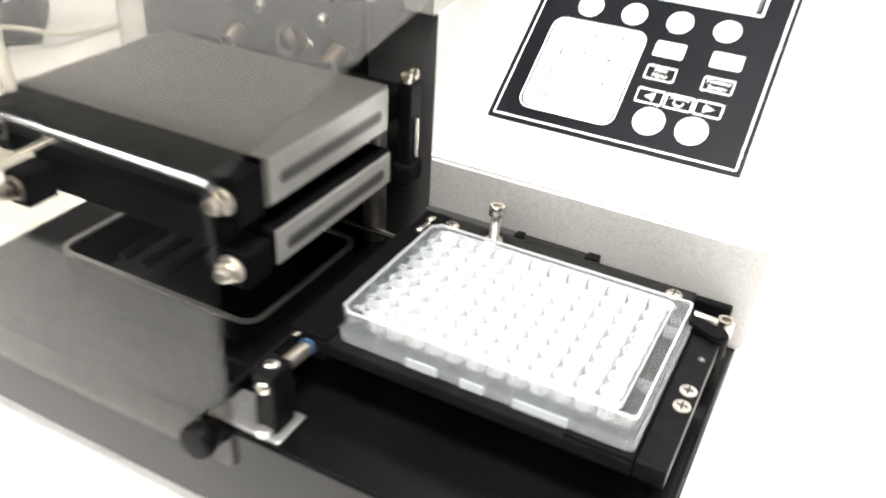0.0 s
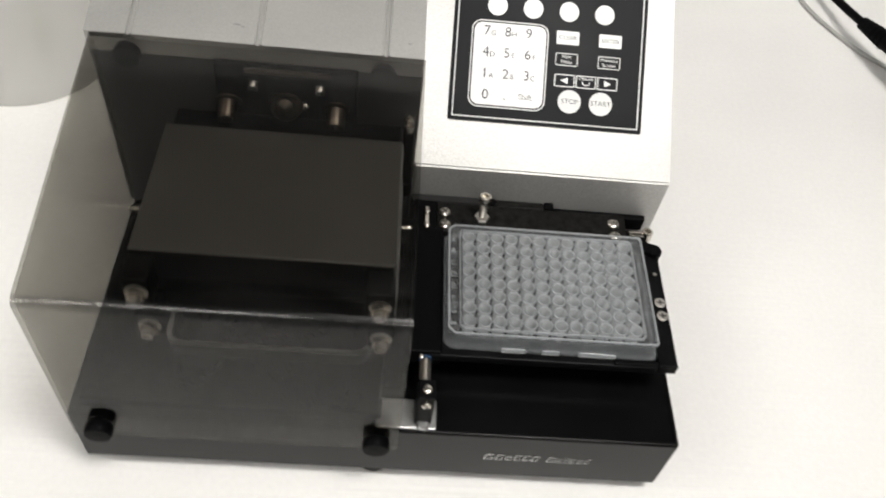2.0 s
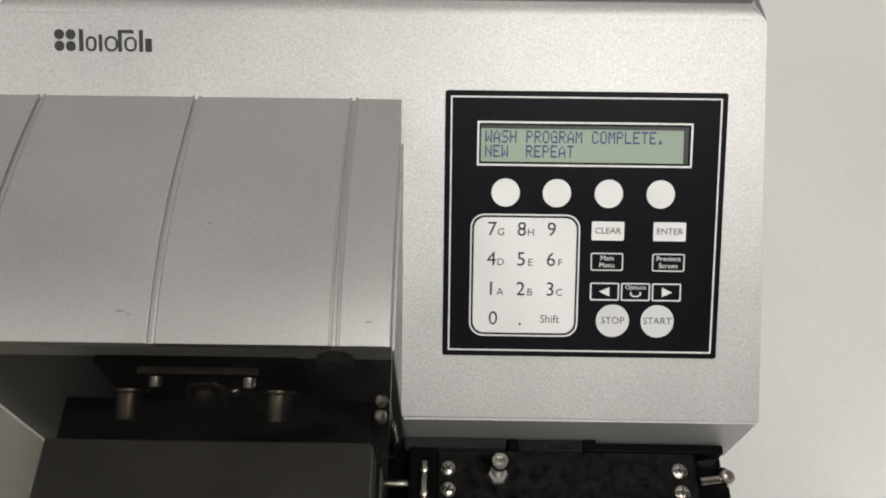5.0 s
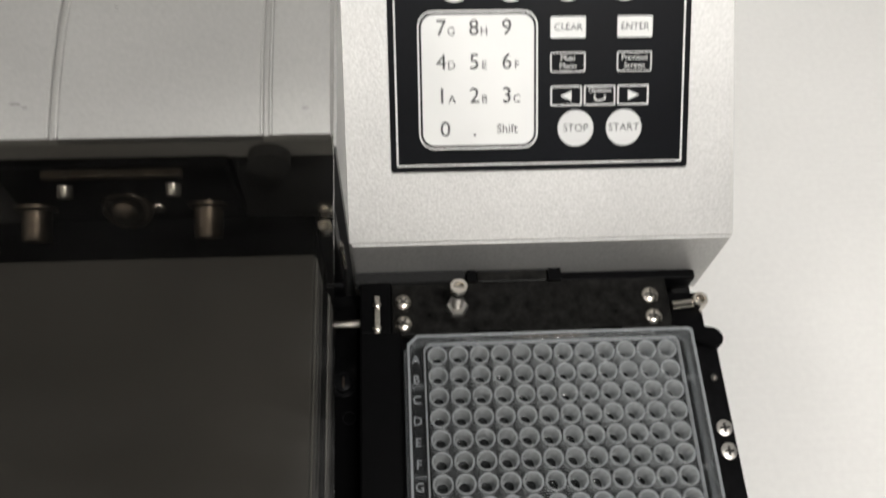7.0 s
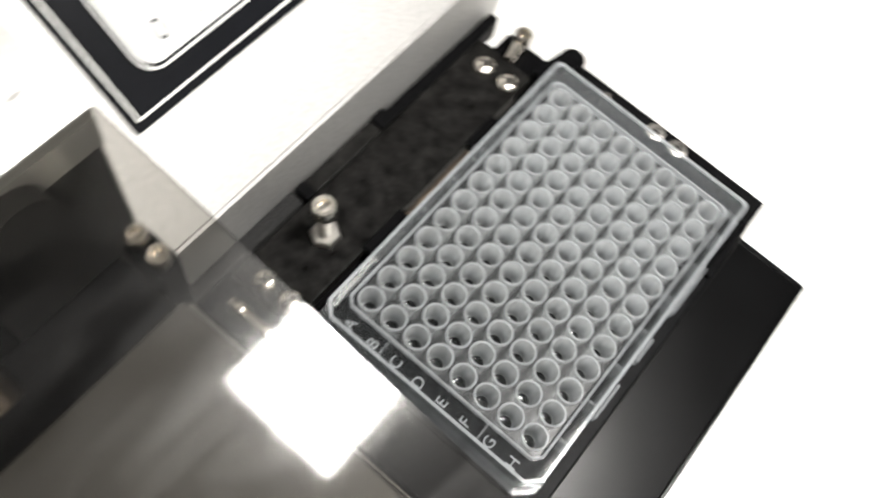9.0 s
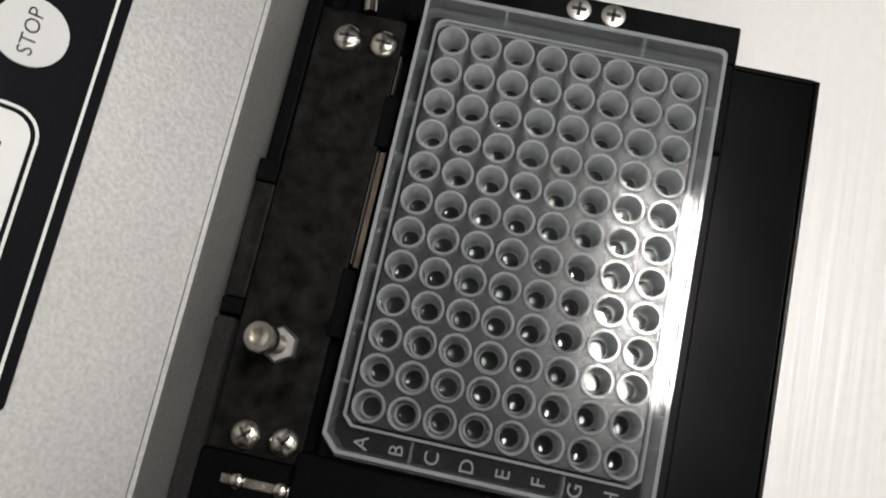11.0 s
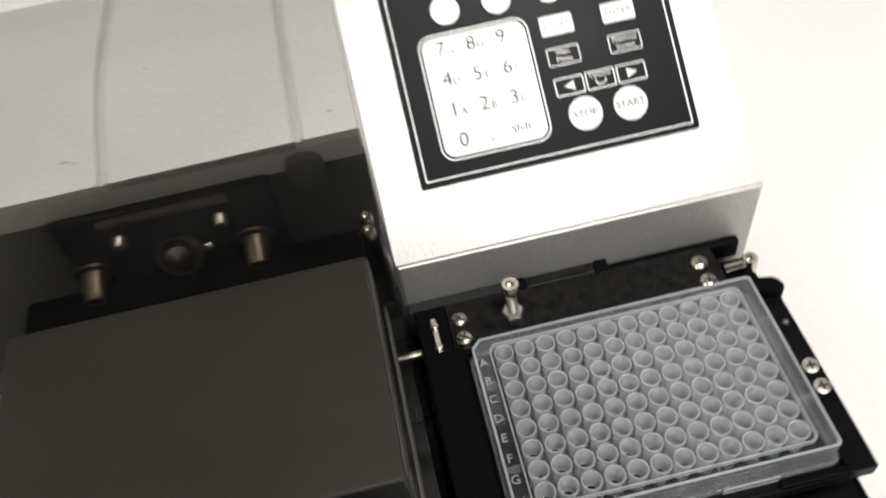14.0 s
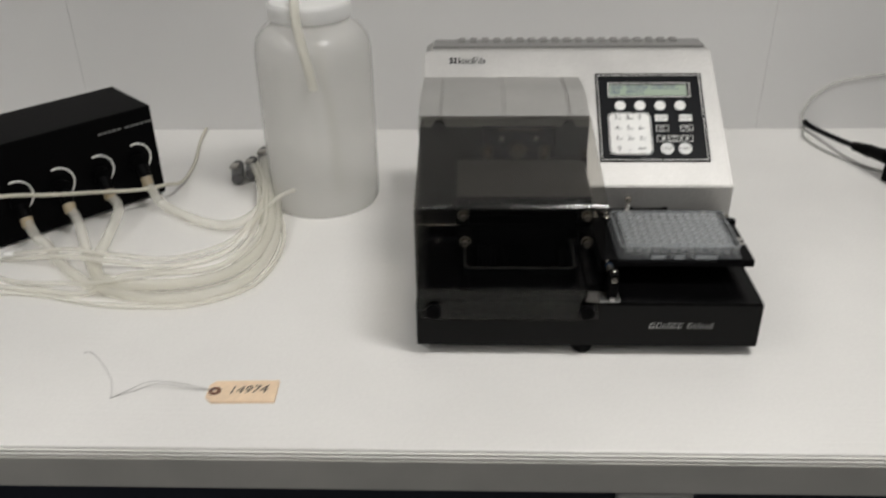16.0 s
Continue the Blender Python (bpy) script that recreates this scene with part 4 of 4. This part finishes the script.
    # solid black boxes stand in for the shade in the gaps beside the lip
    for x0, x1 in ((0.0160, 0.0203), (0.0537, 0.0600)):
        part("lip_gap_shade", box((x0, 0.0407, 0.0908), (x1, 0.0466, 0.0956), 0.0003), M_BLACK_MATT, lip)
    part("carriage", box((-0.0250, -0.0300, 0.0675), (0.1000, 0.0400, 0.0880), 0.002), M_BLACK_MATT, washer, "black carriage under the plate carrier")


washer_body()
washer_hood()
washer_cover()
washer_keypad()
washer_marks()
washer_head()
washer_tray()
washer_carrier()


# ---------------------------------------------------------------- the well plate
def well_plate():
    """A clear 96-well plate; first well at the origin of x and y."""
    z0, top = 0.0950, 0.1095
    t = thing("well_plate", "clear 96-well plastic plate on the black carrier", "well plate", (0, 0, z0))
    cx, cy = 0.0495, -0.0315
    H = top - z0

    def outline(w, d, r, cut):
        # two corners on the row-A side are cut
        pts = rounded(w, d, r, 4)
        out = []
        for k, (x, y) in enumerate(pts):
            quarter = k // 5
            if quarter in (1, 2):
                sx, sy = -1, (1 if quarter == 1 else -1)
                u = (k % 5) / 4
                a, b = (-w / 2 + cut, sy * d / 2), (-w / 2, sy * (d / 2 - cut))
                if quarter == 2:
                    a, b = b, a
                x, y = a[0] + (b[0] - a[0]) * u, a[1] + (b[1] - a[1]) * u
            out.append((x + cx, y + cy))
        return out

    o, i = outline(0.1276, 0.0854, 0.003, 0.0045), outline(0.1248, 0.0826, 0.002, 0.0040)
    bm = slab(o, 0.0, 0.0026, None, i)
    part("skirt", bm, M_CLEARPLATE, t)
    o2, i2 = outline(0.1244, 0.0822, 0.002, 0.0040), outline(0.1222, 0.0800, 0.002, 0.0036)
    part("side_wall", slab(o2, 0.0026, H - 0.0008, None, i2), M_CLEARPLATE, t)
    i3 = outline(0.1100, 0.0738, 0.003, 0.0025)
    part("deck", slab(outline(0.1240, 0.0818, 0.002, 0.0040), H - 0.0052, H - 0.0046, None, i3), M_CLEARDECK, t)
    part("rim", slab(o2, H - 0.0008, H, None, outline(0.1226, 0.0804, 0.002, 0.0037)), M_RIM, t)
    part("inner_rim", slab(outline(0.1106, 0.0744, 0.003, 0.0025), H - 0.0026, H - 0.0002, None, outline(0.1093, 0.0731, 0.003, 0.0022)), M_RIM, t)
    # ribs between the inner and outer walls
    for x0, x1, y0, y1 in [(-0.0120, -0.0062, cy + 0.0185, cy + 0.0192), (-0.0120, -0.0062, cy - 0.0192, cy - 0.0185), (0.1052, 0.1110, cy + 0.0185, cy + 0.0192),
                           (0.1052, 0.1110, cy - 0.0192, cy - 0.0185)]:
        part("rib", box((x0, y0, H - 0.0060), (x1, y1, H - 0.0004)), M_CLEARPLATE, t)
    for k in range(7):
        x = 0.0045 + 0.015 * k
        part("rib", box((x, -0.0724, 0.003), (x + 0.0007, -0.0688, H - 0.0012)), M_CLEARPLATE, t)
        part("rib", box((x, 0.0058, 0.003), (x + 0.0007, 0.0094, H - 0.0012)), M_CLEARPLATE, t)
    for k, (x, w) in enumerate(((0.020, 0.014), (0.044, 0.010), (0.066, 0.022))):
        part("skirt_tab", box((x, -0.0752, 0.0004), (x + w, -0.0744, 0.0046), 0.0003), M_RIM, t)
    for r, ch in enumerate("ABCDEFGH"):
        letters("row_letter", ch, 0.0052, Matrix.Translation((-0.0092, -0.009 * r, H - 0.0044)), M_RIM, t, depth=0.0003)
    # clear web that joins the wells just under their rims
    web = bmesh.new()
    for r in range(8):
        for c in range(12):
            below = None
            for z in (H - 0.0019, H - 0.0013):
                inner, outer = [], []
                for k in range(16):
                    a = radians(22.5 * k)
                    dx, dy = math.cos(a), math.sin(a)
                    f = 0.0045 / max(abs(dx), abs(dy))
                    inner.append(web.verts.new((0.009 * c + 0.0039 * dx, -0.009 * r + 0.0039 * dy, z)))
                    outer.append(web.verts.new((0.009 * c + f * dx, -0.009 * r + f * dy, z)))
                for k in range(16):
                    j = (k + 1) % 16
                    web.faces.new((inner[k], outer[k], outer[j], inner[j]))
                    if below:
                        web.faces.new((inner[j], inner[k], below[k], below[j]))
                below = inner
    bmesh.ops.remove_doubles(web, verts=web.verts[:], dist=0.00002)
    part("web", web, M_WELLDECK, t)
    ro, ri = 0.00418, 0.00328
    prof = [(0.0001, 0.0028), (ro - 0.00045, 0.0028), (ro - 0.00025, 0.0034), (ro - 0.0002, H - 0.0016), (ro, H - 0.0008), (ro + 0.00005, H - 0.0002), (ro - 0.00012, H), (ri + 0.00022, H), (ri + 0.00012, H - 0.0003),
            (ri + 0.00005, H - 0.0010), (ri - 0.00025, 0.0052), (ri - 0.00040, 0.0044), (ri - 0.0008, 0.0040), (ri - 0.0014, 0.0038), (0.0001, 0.0038)]
    first = part("well", lathe(prof, 26), M_WELL, t, smooth=45)
    first.data.materials.append(M_CLEARDECK)
    first.data.materials.append(M_RIM)
    for f in first.data.polygons:
        if f.center.z < 0.0041:
            f.material_index = 1
        elif f.center.z > H - 0.0006:
            f.material_index = 2
    for r in range(8):
        for c in range(12):
            if r or c:
                twin(first, Matrix.Translation((0.009 * c, -0.009 * r, 0)))


well_plate()


# ---------------------------------------------------------------- bench clutter
def bottle():
    c = (-0.3812, 0.2725, 0)
    t = thing("waste_bottle", "large milky plastic bottle with white screw cap", "bottle", c)
    prof = [(0.0001, 0.004), (0.066, 0.002), (0.0745, 0.0), (0.0778, 0.006), (0.0785, 0.020), (0.0785, 0.214), (0.0776, 0.226), (0.0745, 0.237), (0.0680, 0.2470), (0.0595, 0.2540), (0.0525, 0.259),
            (0.0495, 0.262), (0.0495, 0.276)]
    wall = prof + [(r - 0.0017, max(z - 0.0012, 0.007)) for r, z in prof[:0:-1]] + [(0.0001, 0.007)]
    part("bottle_body", lathe(wall, 64), M_HDPE, t, smooth=50)
    cap = part("screw_cap", lathe([(0.0503, 0.2630), (0.0535, 0.2630), (0.0543, 0.2655), (0.0538, 0.2815), (0.0518, 0.2850), (0.0472, 0.2862), (0.0150, 0.2872), (0.0001, 0.2872)], 64), M_CAP, t, "white ribbed screw cap", smooth=35)
    ribs = bmesh.new()
    for k in range(80):
        a = 2 * math.pi * k / 80
        one = box((0.0537, -0.0008, 0.2660), (0.0549, 0.0008, 0.2808))
        one.transform(Matrix.Rotation(a, 4, "Z"))
        join(ribs, one)
    part("grip_ribs", ribs, M_CAP, cap)
    fit = part("barb_fitting", lathe([(0.0001, 0), (0.0085, 0), (0.0085, 0.005), (0.0055, 0.0065), (0.0055, 0.012), (0.0075, 0.013), (0.0075, 0.018), (0.0048, 0.020), (0.0048, 0.026), (0.0001, 0.026)], 24, (0, -0.004, 0.2873)), M_PALEFIT, t, "pale grey elbow fitting", smooth=40)
    part("elbow_tip", hose([(0, -0.004, 0.312), (-0.001, -0.007, 0.318), (-0.003, -0.014, 0.3195), (-0.005, -0.020, 0.3165)], 0.0052, 14, 6), M_PALEFIT, fit, smooth=60)
    part("clip_ring", rod((0, -0.004, 0.2985), (0, -0.004, 0.3005), 0.0080, seg=24), M_GREYFIT, fit, smooth=40)
    part("dip_tube", hose([(0.004, -0.004, 0.284), (0.010, -0.008, 0.20), (0.020, -0.010, 0.11), (0.022, -0.006, 0.012)], 0.0045, 12, 8, 0.003), M_TUBE, t, smooth=60)


def valve_box():
    o = Vector((-0.621, 0.279, 0))
    d = Vector((-0.70, -0.714, 0)).normalized()
    back = Vector((-0.714, 0.70, 0)).normalized()
    m = Matrix(((-d.x, back.x, 0, o.x), (-d.y, back.y, 0, o.y), (0, 0, 1, 0), (0, 0, 0, 1)))
    t = thing("valve_box", "black metal valve box with four hose connectors", "valve box")
    t.matrix_basis = m
    L, D, H = 0.30, 0.118, 0.138
    part("case", box((-L, 0, 0.004), (0, D, H), 0.0015), M_BLACK_MATT, t)
    for x in (-L + 0.02, -0.02):
        for y in (0.02, D - 0.02):
            part("foot", lathe([(0.0001, 0), (0.008, 0), (0.009, 0.0045), (0.0001, 0.0045)], 16, (x, y, 0)), M_BLACK_MATT, t)
    x = -0.080
    for w in (0.007, 0.006, 0.005, 0.007, 0.006, 0, 0.007, 0.007, 0.006, 0.007, 0.005, 0.006):
        if w:
            part("lettering_bar", box((x, -0.0006, 0.1145), (x + w * 0.8, 0.0002, 0.1175)), M_SMOKE_GREY, t)
        x += w + 0.0006 if w else 0.005
    for k, x in enumerate((-0.034, -0.090, -0.146, -0.202)):
        z = 0.062 - 0.001 * k
        c = part("connector", rod((x, 0.0, z), (x, -0.012, z), 0.0125, seg=24, bevel=0.001), M_BLACK_MATT, t, "black hose connector with printed white ring", smooth=40)
        ring = [(x + 0.021 * math.cos(radians(a)), -0.001, z + 0.021 * math.sin(radians(a)) + 0.006) for a in range(-75, 115, 15)]
        part("printed_ring", hose(ring, 0.0014, 6, 3), M_INK_WHITE, c)
        part("elbow", rod((x, -0.012, z - 0.002), (x - 0.002, -0.026, z - 0.017), 0.0080, seg=20, bevel=0.001), M_BLACK_MATT, c, smooth=40)
        part("ferrule", rod((x - 0.002, -0.024, z - 0.015), (x - 0.004, -0.032, z - 0.026), 0.0078, seg=20, bevel=0.001), M_FERRULE, c, smooth=40)
    return m


def tubes(m):
    """Bundle of hoses from the valve box round to the fittings by the bottle."""
    ways = [[(-0.600, 0.214, 0.012), (-0.548, 0.178, 0.009), (-0.500, 0.156, 0.012), (-0.466, 0.160, 0.022), (-0.452, 0.196, 0.030), (-0.466, 0.250, 0.028), (-0.498, 0.326, 0.022)],
            [(-0.648, 0.122, 0.012), (-0.642, 0.070, 0.009), (-0.617, 0.022, 0.010), (-0.565, 0.004, 0.010), (-0.495, 0.014, 0.012), (-0.458, 0.045, 0.012), (-0.442, 0.120, 0.014), (-0.456, 0.200, 0.018), (-0.486, 0.318, 0.024)],
            [(-0.668, 0.098, 0.012), (-0.651, 0.068, 0.009), (-0.612, 0.010, 0.012), (-0.552, -0.010, 0.021), (-0.491, -0.004, 0.022), (-0.449, 0.034, 0.020), (-0.432, 0.108, 0.018), (-0.443, 0.187, 0.028), (-0.482, 0.330, 0.032)],
            [(-0.715, 0.094, 0.014), (-0.678, 0.052, 0.009), (-0.624, 0.006, 0.010), (-0.556, -0.018, 0.009), (-0.489, -0.016, 0.010), (-0.440, 0.022, 0.010), (-0.424, 0.096, 0.012), (-0.434, 0.180, 0.016), (-0.462, 0.310, 0.016)]]
    for x, way in zip((-0.034, -0.090, -0.146, -0.202), ways):
        start = m @ Vector((x - 0.003, -0.028, 0.040))
        mid = m @ Vector((x - 0.002, -0.046, 0.024))
        tagged(part("hose", hose([start, mid] + way, 0.0068, 14, 10), M_TUBE, smooth=60), "thick yellowed clear hose from the valve box", "hose", "hoses on the bench")
    thin = [[(-0.860, 0.112, 0.004), (-0.780, 0.090, 0.004), (-0.685, 0.072, 0.022), (-0.616, 0.056, 0.024), (-0.549, 0.070, 0.010), (-0.486, 0.106, 0.012), (-0.454, 0.142, 0.030), (-0.430, 0.185, 0.040), (-0.410, 0.201, 0.044)],
            [(-0.860, 0.094, 0.004), (-0.770, 0.078, 0.004), (-0.684, 0.060, 0.019), (-0.612, 0.042, 0.022), (-0.545, 0.058, 0.006), (-0.482, 0.094, 0.008), (-0.452, 0.150, 0.032), (-0.460, 0.230, 0.036), (-0.490, 0.322, 0.030)],
            [(-0.860, 0.060, 0.004), (-0.790, 0.046, 0.004), (-0.715, 0.020, 0.004), (-0.606, -0.006, 0.022), (-0.543, -0.004, 0.031), (-0.493, 0.006, 0.030), (-0.456, 0.040, 0.028), (-0.437, 0.110, 0.032), (-0.450, 0.200, 0.038), (-0.474, 0.306, 0.030)],
            [(-0.860, 0.014, 0.004), (-0.780, 0.016, 0.004), (-0.695, 0.004, 0.004), (-0.627, -0.006, 0.006), (-0.575, 0.008, 0.024), (-0.499, 0.026, 0.018), (-0.467, 0.058, 0.016), (-0.452, 0.131, 0.022), (-0.466, 0.220, 0.026), (-0.495, 0.324, 0.024)],
            [(-0.860, 0.000, 0.004), (-0.760, -0.002, 0.004), (-0.690, -0.006, 0.004), (-0.610, -0.026, 0.004), (-0.545, -0.032, 0.005), (-0.484, -0.024, 0.005), (-0.430, 0.018, 0.005), (-0.414, 0.096, 0.005), (-0.424, 0.166, 0.008), (-0.462, 0.280, 0.010)]]
    for k, way in enumerate(thin):
        tagged(part("hose", hose(way, 0.0036 if k % 2 else 0.0031, 12, 10), M_TUBE, smooth=60), "thin yellowed clear hose lying on the bench", "hose", "hoses on the bench")
    # hose down the bottle's outside from the cap fitting
    tagged(part("hose", hose([(-0.385, 0.2555, 0.3195), (-0.388, 0.2425, 0.313), (-0.390, 0.2225, 0.298), (-0.388, 0.2090, 0.276), (-0.383, 0.2010, 0.252), (-0.375, 0.1895, 0.222), (-0.369, 0.1872, 0.190)], 0.0062, 14, 10, 0.0042), M_TUBE, smooth=60),
           "clear hose hanging from the bottle cap", "hose")
    for k, (x, y, z) in enumerate(((-0.529, 0.346, 0.0105), (-0.509, 0.360, 0.0115), (-0.492, 0.374, 0.022))):
        t = thing("hose_coupling", "grey plastic quick coupling at a hose end", "coupling", (x, y, 0), "couplings")
        q = Vector((0.010 - 0.002 * k, -0.042, 0.001))
        part("coupling_body", rod((0, 0, z), tuple(Vector((0, 0, z)) + q), 0.0098, 0.0088, 20, bevel=0.001), M_GREYFIT, t, smooth=40)
        part("collar", rod((-0.002, 0.012, z + 0.001), (0, 0.0, z), 0.0085, seg=20, bevel=0.001), M_GREYFIT, t, smooth=40)
        part("latch", box((-0.006, -0.022, z + 0.0090), (0.006, -0.008, z + 0.0135), 0.001), M_STEEL_DULL, t)
    # grey and cream cables
    tagged(part("cable", hose([(-0.630, 0.530, 0.004), (-0.624, 0.470, 0.0035), (-0.608, 0.380, 0.0035), (-0.602, 0.300, 0.010), (-0.606, 0.246, 0.030), (-0.631, 0.217, 0.036), (-0.670, 0.178, 0.051), (-0.715, 0.132, 0.069), (-0.756, 0.090, 0.087), (-0.860, -0.010, 0.118)], 0.0026, 10, 10), M_CREAM, smooth=60),
           "cream cable running past the valve box", "cable")
    c = thing("connector_plug", "white plastic hose plug on the bench", "plug", (-0.778, 0.082, 0))
    part("plug_body", box((-0.022, -0.007, 0.002), (0.010, 0.007, 0.014), 0.002), M_CAP, c)
    part("plug_tip", rod((0.010, 0, 0.008), (0.022, 0, 0.008), 0.0042), M_CAP, c, smooth=40)


def tag():
    t = thing("paper_tag", "manila paper tag with a handwritten number", "tag", (-0.398, -0.180, 0))
    rot = Matrix.Rotation(radians(1.5), 4, "Z")
    o = [(-0.035, -0.010), (-0.029, -0.0165), (0.035, -0.0165), (0.035, 0.0165), (-0.029, 0.0165), (-0.035, 0.010)]
    part("card", slab(o, 0.0012, 0.0017, rot), M_TAG, t)
    part("card_under", slab([(x * 0.98 + 0.001, y * 0.97 - 0.0012) for x, y in o], 0.0, 0.0008, rot), M_TAG, t)
    part("eyelet_ring", slab(rounded(0.0125, 0.0125, 0.0061, 6), 0.0018, 0.0021, rot @ Matrix.Translation((-0.0275, 0, 0)), rounded(0.0046, 0.0046, 0.0022, 6)), M_TAGRING, t)
    letters("handwritten_number", "14974", 0.0165, rot @ Matrix.Translation((0.006, 0.0015, 0.0019)) @ Matrix.Rotation(radians(3), 4, "Z") @ Matrix(((0.96, 0.26, 0, 0), (0, 1, 0, 0), (0, 0, 1, 0), (0, 0, 0, 1))), M_PEN, t)
    part("wire", hose([(-0.0275, 0.0, 0.002), (-0.045, 0.003, 0.004), (-0.070, 0.005, 0.008), (-0.094, 0.005, 0.009), (-0.112, 0.000, 0.004), (-0.128, -0.0105, 0.001), (-0.131, -0.009, 0.001), (-0.136, 0.010, 0.008), (-0.160, 0.034, 0.020), (-0.178, 0.046, 0.014)], 0.00036, 6, 8), M_WIRE, t)
    part("wire", hose([(-0.128, -0.0102, 0.0012), (-0.108, -0.004, 0.004), (-0.085, 0.0025, 0.008), (-0.050, 0.0018, 0.003), (-0.0275, 0.001, 0.0022)], 0.00036, 6, 8), M_WIRE, t)


def printer():
    o = (0.437, 0.318, 0)
    t = thing("label_printer", "black desktop label printer with orange stripe", "printer", o)
    t.matrix_basis = Matrix.Translation(o) @ Matrix.Rotation(radians(35), 4, "Z")
    part("case", box((0.0, -0.200, 0.003), (0.17, 0.0, 0.040), 0.004), M_BLACK_MATT, t)
    part("lower_case", box((0.003, -0.196, 0.0405), (0.167, -0.003, 0.058), 0.003), M_BLACK_MATT, t)
    part("upper_case", prism([(-0.193, 0.0585), (-0.193, 0.080), (-0.180, 0.097), (-0.018, 0.097), (-0.006, 0.084), (-0.004, 0.0585)], 0.004, 0.166, 0.003), M_BLACK_MATT, t)
    for x in (0.02, 0.15):
        for y in (-0.18, -0.02):
            part("foot", lathe([(0.0001, 0), (0.008, 0), (0.009, 0.0035), (0.0001, 0.0035)], 16, (x, y, 0)), M_BLACK_MATT, t)
    part("stripe", box((0.0015, -0.185, 0.0885), (0.0105, -0.022, 0.0945), 0.0015), M_ORANGE, t, "orange stripe")
    for name, r, y0, y1, material in (("roll_cover", 0.062, -0.040, -0.014, M_SMOKE_GREY), ("roll_window", 0.058, -0.186, -0.0405, M_BLACK)):
        prof = [(r * math.cos(a) - 0.080, 0.096 + 0.84 * r * math.sin(a)) for a in np.linspace(0, math.pi, 20)]
        bm = prism(prof, y0, y1, 0.001)
        bm.transform(Matrix.Rotation(radians(90), 4, "Z"))
        part(name, bm, material, t, "grey arched roll cover" if name == "roll_cover" else "", smooth=40)
    for deg, y, w, h in ((48, -0.105, 0.085, 0.030), (20, -0.062, 0.018, 0.012)):
        a = radians(deg)
        n = Vector((-math.cos(a) * 0.84, 0, math.sin(a))).normalized()
        up = n.cross(Vector((0, -1, 0)))
        at = Vector((0.080 - 0.058 * math.cos(a), y, 0.096 + 0.0487 * math.sin(a))) + 0.0008 * n
        lm = Matrix(((0, up.x, n.x, at.x), (-1, up.y, n.y, at.y), (0, up.z, n.z, at.z), (0, 0, 0, 1)))
        part("paper_label", slab(rounded(w, h, 0.002, 4), 0.0, 0.0006, lm), M_LABEL, t)
        for k in range(3):
            v = h * (0.22 - 0.26 * k)
            part("print_bar", slab([(-0.4 * w, v), (w * (0.3 - 0.1 * k), v), (w * (0.3 - 0.1 * k), v + 0.1 * h), (-0.4 * w, v + 0.1 * h)], 0.0007, 0.0009, lm), M_INK, t)
    part("side_port", rod((-0.0008, -0.022, 0.020), (0.002, -0.022, 0.020), 0.006), M_BED, t)
    # power plug and lead
    c = thing("power_cable", "black power cable with ribbed plug", "cable")
    p = Vector((0.4446, 0.3215, 0.0388))
    q = Vector((0.424, 0.395, 0.027))
    part("plug", rod(tuple(p), tuple(q), 0.011, 0.0065, 16, bevel=0.001), M_BLACK_MATT, c, smooth=40)
    for k in range(6):
        u = p.lerp(q, 0.5 + 0.09 * k)
        part("strain_rib", rod(tuple(u), tuple(p.lerp(q, 0.53 + 0.09 * k)), 0.0098 - 0.0006 * k, seg=16), M_BLACK_MATT, c)
    part("lead", hose([tuple(q), (0.416, 0.440, 0.020), (0.405, 0.500, 0.013), (0.400, 0.528, 0.012), (0.400, 0.5365, 0.012)], 0.0042, 12, 8), M_BLACK_MATT, c, smooth=60)
    tagged(part("wall_tube", hose([(0.398, 0.530, 0.004), (0.392, 0.533, 0.030), (0.410, 0.534, 0.062), (0.460, 0.533, 0.088), (0.600, 0.533, 0.104)], 0.0028, 12, 8, 0.0018), M_FINETUBE, smooth=60), "clear thin tube against the wall", "tube")
    tagged(part("bench_cable", hose([(0.396, 0.528, 0.003), (0.385, 0.490, 0.0025), (0.395, 0.440, 0.0025), (0.425, 0.385, 0.0025), (0.455, 0.352, 0.0025)], 0.0022, 10, 8), M_GREYTUBE, smooth=60), "grey thin cable lying on the bench", "cable")


bottle()
frame_of_box = valve_box()
tubes(frame_of_box)
tag()
printer()
